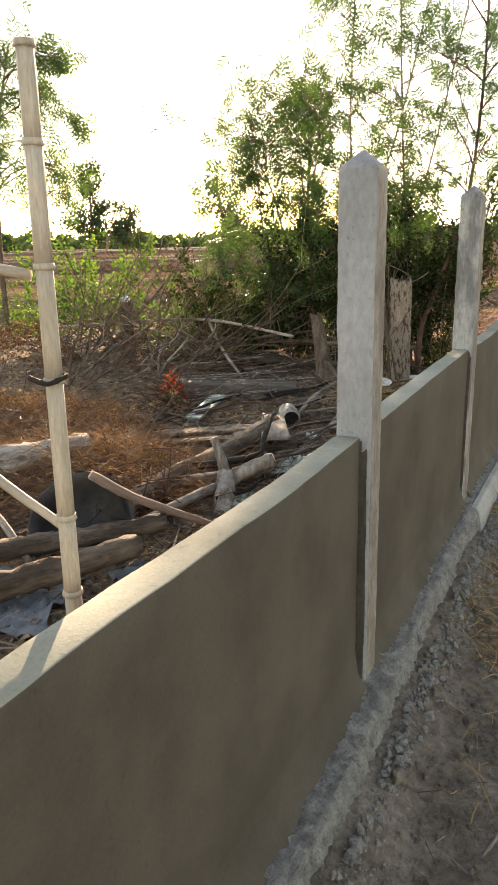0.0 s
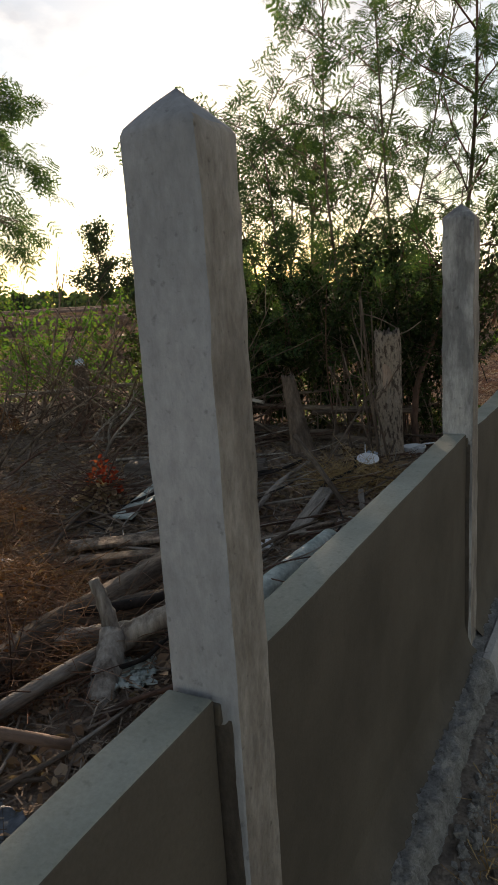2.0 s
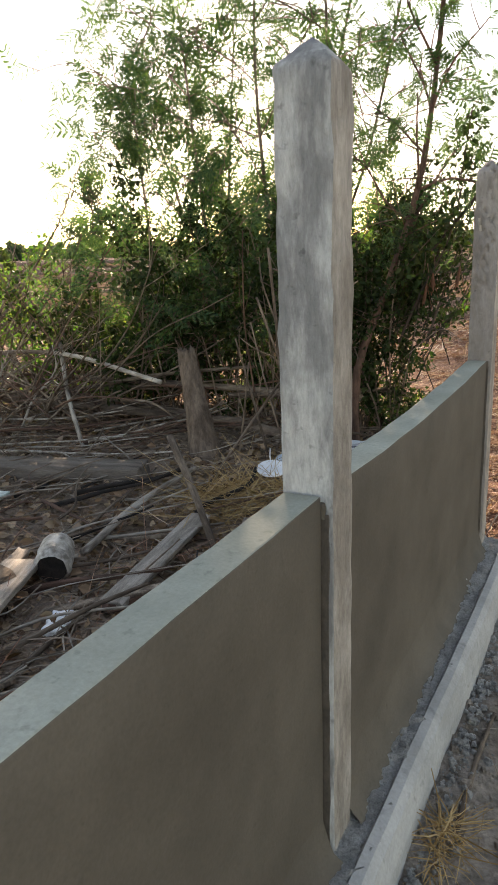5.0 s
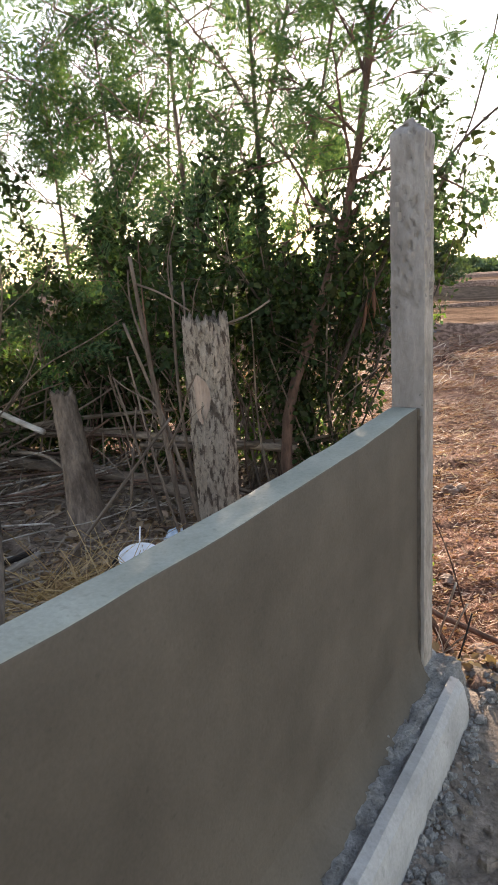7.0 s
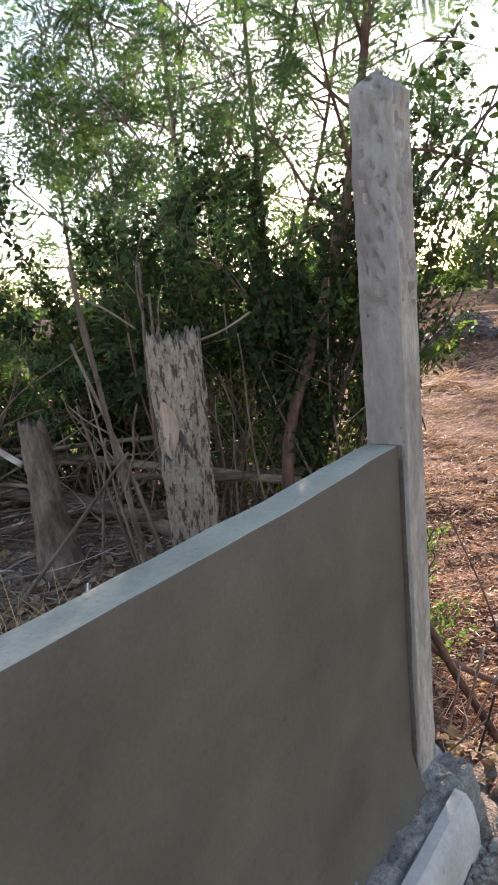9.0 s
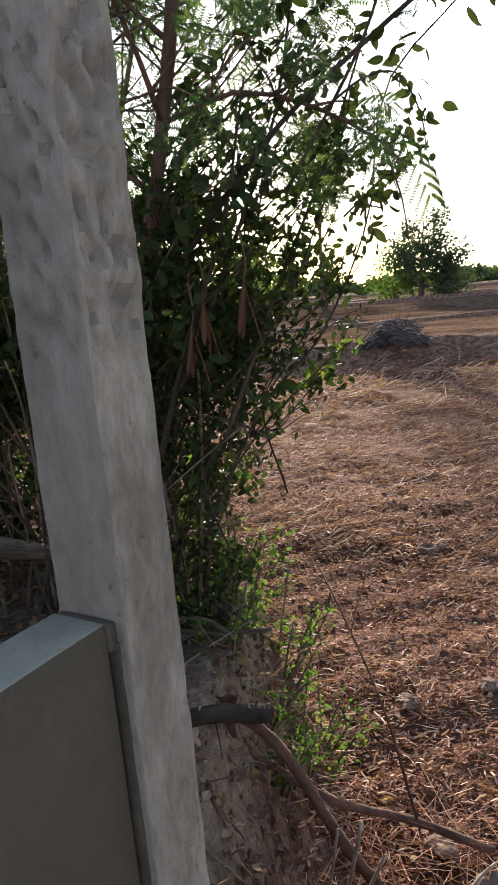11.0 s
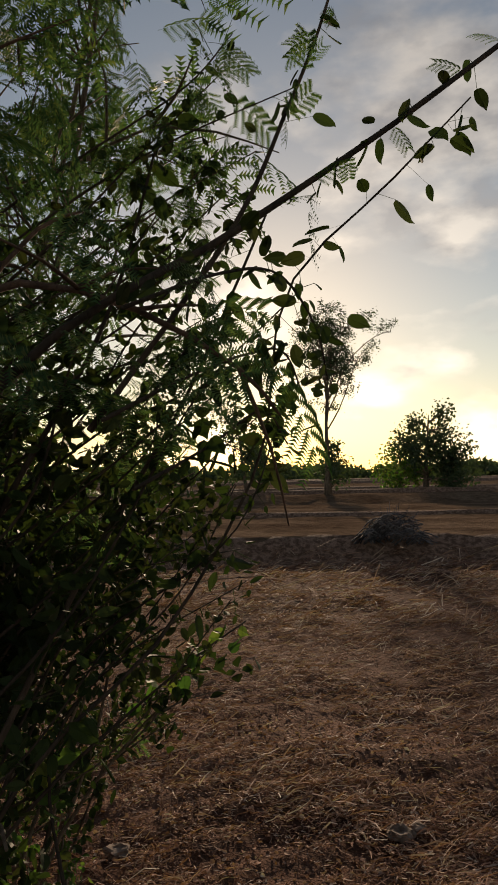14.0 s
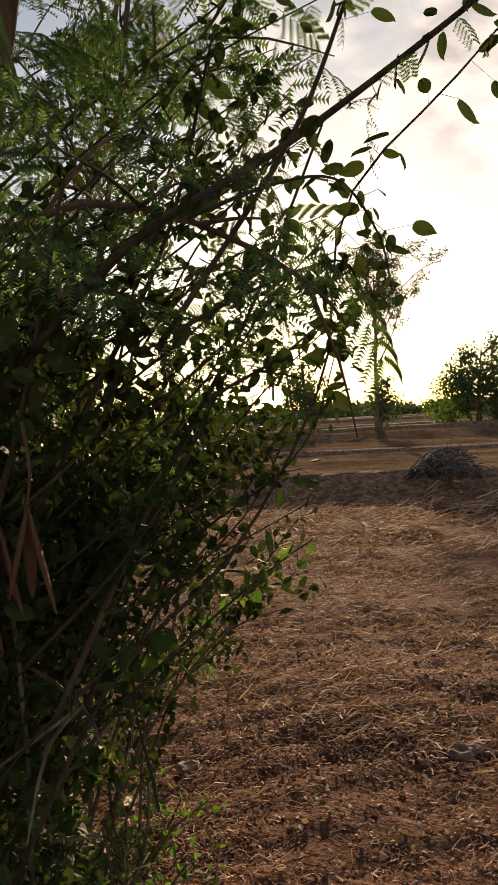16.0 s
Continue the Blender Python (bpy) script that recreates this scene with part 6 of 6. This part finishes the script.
tagged(arrays_object("twig_litter", v, f, TWIGS), "dry twigs and bark strips strewn on the lot", "twigs", kind="stuff")


def leaf_heap(x, y, rx, ry, h, n, leaf, material, label, name="dead_leaf_heap"):
    a, r = rng.uniform(0, 2 * math.pi, n), np.sqrt(rng.uniform(0, 1, n))
    px, py = x + np.cos(a) * r * rx, y + np.sin(a) * r * ry
    pz = ground_height(px, py) + h * (1 - r * r) * rng.uniform(0.2, 1.0, n) ** 0.5
    v, f = scatter(*LEAF, np.stack([px, py, pz], -1), frames(random_dirs(n, 0.1), random_dirs(n, 0.7)), rng.uniform(leaf * 0.5, leaf * 1.4, n))
    heap = empty(name, (0, 0, 0))
    tagged(arrays_object("leaves", v, f, material, heap), kind="stuff")
    bm = bmesh.new()
    for _ in range(70):
        j = rng.integers(0, n)
        q = limb_path((px[j], py[j], pz[j] - 0.02), random_dirs(1, 0.2, 0.4)[0], rng.uniform(0.15, 0.45), 0.05, 4)
        tube(bm, [tuple(s) for s in q[::2]], 0.004, 0.002, 4, 4, 0, False)
    tagged(part("twig_spray", bm, RED_BARK, heap), kind="stuff")
    return tagged(heap, label, "leaf heap", kind="")


leaf_heap(-2.0, 3.0, 0.8, 0.62, 0.28, 3000, 0.017, RUST_LEAF, "heap of rust-red dead leaves on twigs")
leaf_heap(-3.3, 3.9, 0.9, 0.6, 0.25, 2400, 0.018, RUST_LEAF, "heap of rust-red dead leaves on twigs")
leaf_heap(-1.55, 2.7, 0.42, 0.4, 0.2, 1300, 0.017, RUST_LEAF, "small heap of orange-brown dead leaves")
leaf_heap(-5.6, 6.2, 0.8, 0.5, 0.5, 2600, 0.028, RUST_LEAF, "heap of rust-red dead leaves by the brushwood")
leaf_heap(-2.5, 4.72, 0.13, 0.13, 0.36, 170, 0.04, RED_LEAF, "small upright tuft of bright red leaves")
leaf_heap(-2.4, 4.55, 0.18, 0.16, 0.2, 220, 0.05, DRY_LEAF, "small tuft of yellow-brown dead leaves")


def straw_heap(x, y, rx, ry, h, n, label, length=0.2, material=GOLD_STRAW, name="straw_heap"):
    a, r = rng.uniform(0, 2 * math.pi, n), np.sqrt(rng.uniform(0, 1, n))
    px, py = x + np.cos(a) * r * rx, y + np.sin(a) * r * ry
    clear = np.hypot(px + 1.006, py - 5.785) > 0.13
    px, py, r, n = px[clear], py[clear], r[clear], int(clear.sum())
    q = np.stack([px, py, ground_height(px, py) + h * (1 - r * r) * rng.uniform(0.3, 1, n)], -1)
    v, f = strips(n, q, flat_dirs(n, 0, 3, 0.35), rng.gamma(4, length / 4, n), rng.uniform(0.002, 0.004, n), 0.0, 0.08)
    return tagged(arrays_object(name, v, f, material), label, "straw", kind="stuff")


straw_heap(-2.0, 2.95, 0.95, 0.75, 0.3, 4600, "tangled heap of rust-coloured dry grass", 0.2, RUST_STRAW, "dry_grass_heap")
straw_heap(-3.2, 3.9, 1.0, 0.7, 0.2, 3000, "tangled heap of rust-coloured dry grass", 0.2, RUST_STRAW, "dry_grass_heap")
straw_heap(-2.5, 1.9, 0.8, 0.6, 0.15, 1400, "tangled heap of rust-coloured dry grass", 0.2, RUST_STRAW, "dry_grass_heap")
straw_heap(-1.02, 5.58, 0.36, 0.34, 0.1, 1500, "heap of golden dry straw by the wall")
straw_heap(0.23, 4.3, 0.045, 0.12, 0.06, 220, "tuft of golden straw at the curb's foot", 0.08)
straw_heap(0.42, 3.2, 0.2, 0.75, 0.05, 1100, "thin drift of dry golden straw on the dirt", 0.1)
straw_heap(0.55, 2.0, 0.2, 0.6, 0.015, 120, "thin drift of dry golden straw on the dirt", 0.08)
straw_heap(-0.2, 7.5, 0.5, 0.5, 0.06, 700, "dry straw tangled at the bank's foot", 0.2, STRAW)
straw_heap(-1.2, 4.0, 0.8, 1.4, 0.04, 500, "dry straw and stalks among the boards", 0.22, STRAW)

# crumbs, sticks and straw on the yard
p = lay(4200, 0.16, 1.6, 0.2, 6.6)
v, f = scatter(*CLOD, p, frames(random_dirs(len(p), 0, 0.3)), rng.gamma(1.4, 0.011, len(p)).clip(0.004, 0.06))
tagged(arrays_object("yard_clods", v, f, YARD), "dry crumbs of earth on the trodden yard", "clods", kind="stuff")
p = lay(320, 0.2, 1.5, 0.4, 6.4)
k = len(p)
v, f = strips(k, p, flat_dirs(k, 0.5, 2, 0.08), rng.gamma(2.5, 0.03, k), rng.uniform(0.0015, 0.0035, k), 0.008, 0.08)
tagged(arrays_object("yard_straw", v, f, TWIGS), "loose straws and chips on the trodden yard", "straw", kind="stuff")
dead_branch("stick", lying(0.5, 1.5, 0.62, 2.0, 0.006), 0.006, 0.004, PALE_WOOD, "thin pale stick lying on the yard's dirt")
dead_branch("stick", lying(0.3, 4.9, 0.75, 5.1, 0.008), 0.007, 0.005, PALE_WOOD, "thin pale stick lying beside the curb")
dead_branch("stick", lying(0.25, 4.35, 0.26, 5.0, 0.008), 0.009, 0.007, DRY_WOOD, "thin stick lying along the curb")

# the tangle of dry brush at the back of the lot
for k in range(20):
    x, y = rng.uniform(-4.5, -3.2), rng.uniform(4.9, 6.5)
    z = gz(x, y) - 0.02
    a, h, w = rng.uniform(-0.6, 1.5), rng.uniform(0.3, 0.85), rng.uniform(0.25, 0.85)
    q = [(x + math.cos(a) * w * s + rng.normal() * 0.04 * (s > 0), y + math.sin(a) * w * s + rng.normal() * 0.04 * (s > 0), z + h * s ** 0.8) for s in (0.0, 0.3, 0.65, 1.0)]
    dead_branch("brush_branch", q, rng.uniform(0.008, 0.017), 0.003, (RED_BARK, DRY_WOOD, BARK, PALE_WOOD)[k % 4], "dry forked branch rising out of the brush heap", "branch", "dry branches of the brush heap", 6, 0.12, forks=5)
for k in range(16):
    x, y = rng.uniform(-4.2, -2.4), rng.uniform(5.5, 6.5)
    a, L, r = rng.normal() * 0.25 + 0.45, rng.uniform(0.8, 1.7), rng.uniform(0.006, 0.014)
    q = lying(x, y, x + math.cos(a) * L, y + math.sin(a) * L, r, rng.uniform(0, 0.06), rng.uniform(0.02, 0.25), 3, 0.04)
    dead_branch("brush_branch", q, r, r * 0.4, (DRY_WOOD, RED_BARK, PALE_WOOD)[k % 3], "long dry branch lying in front of the bushes", "branch", "dry branches of the brush heap", 6, 0.12, forks=2)
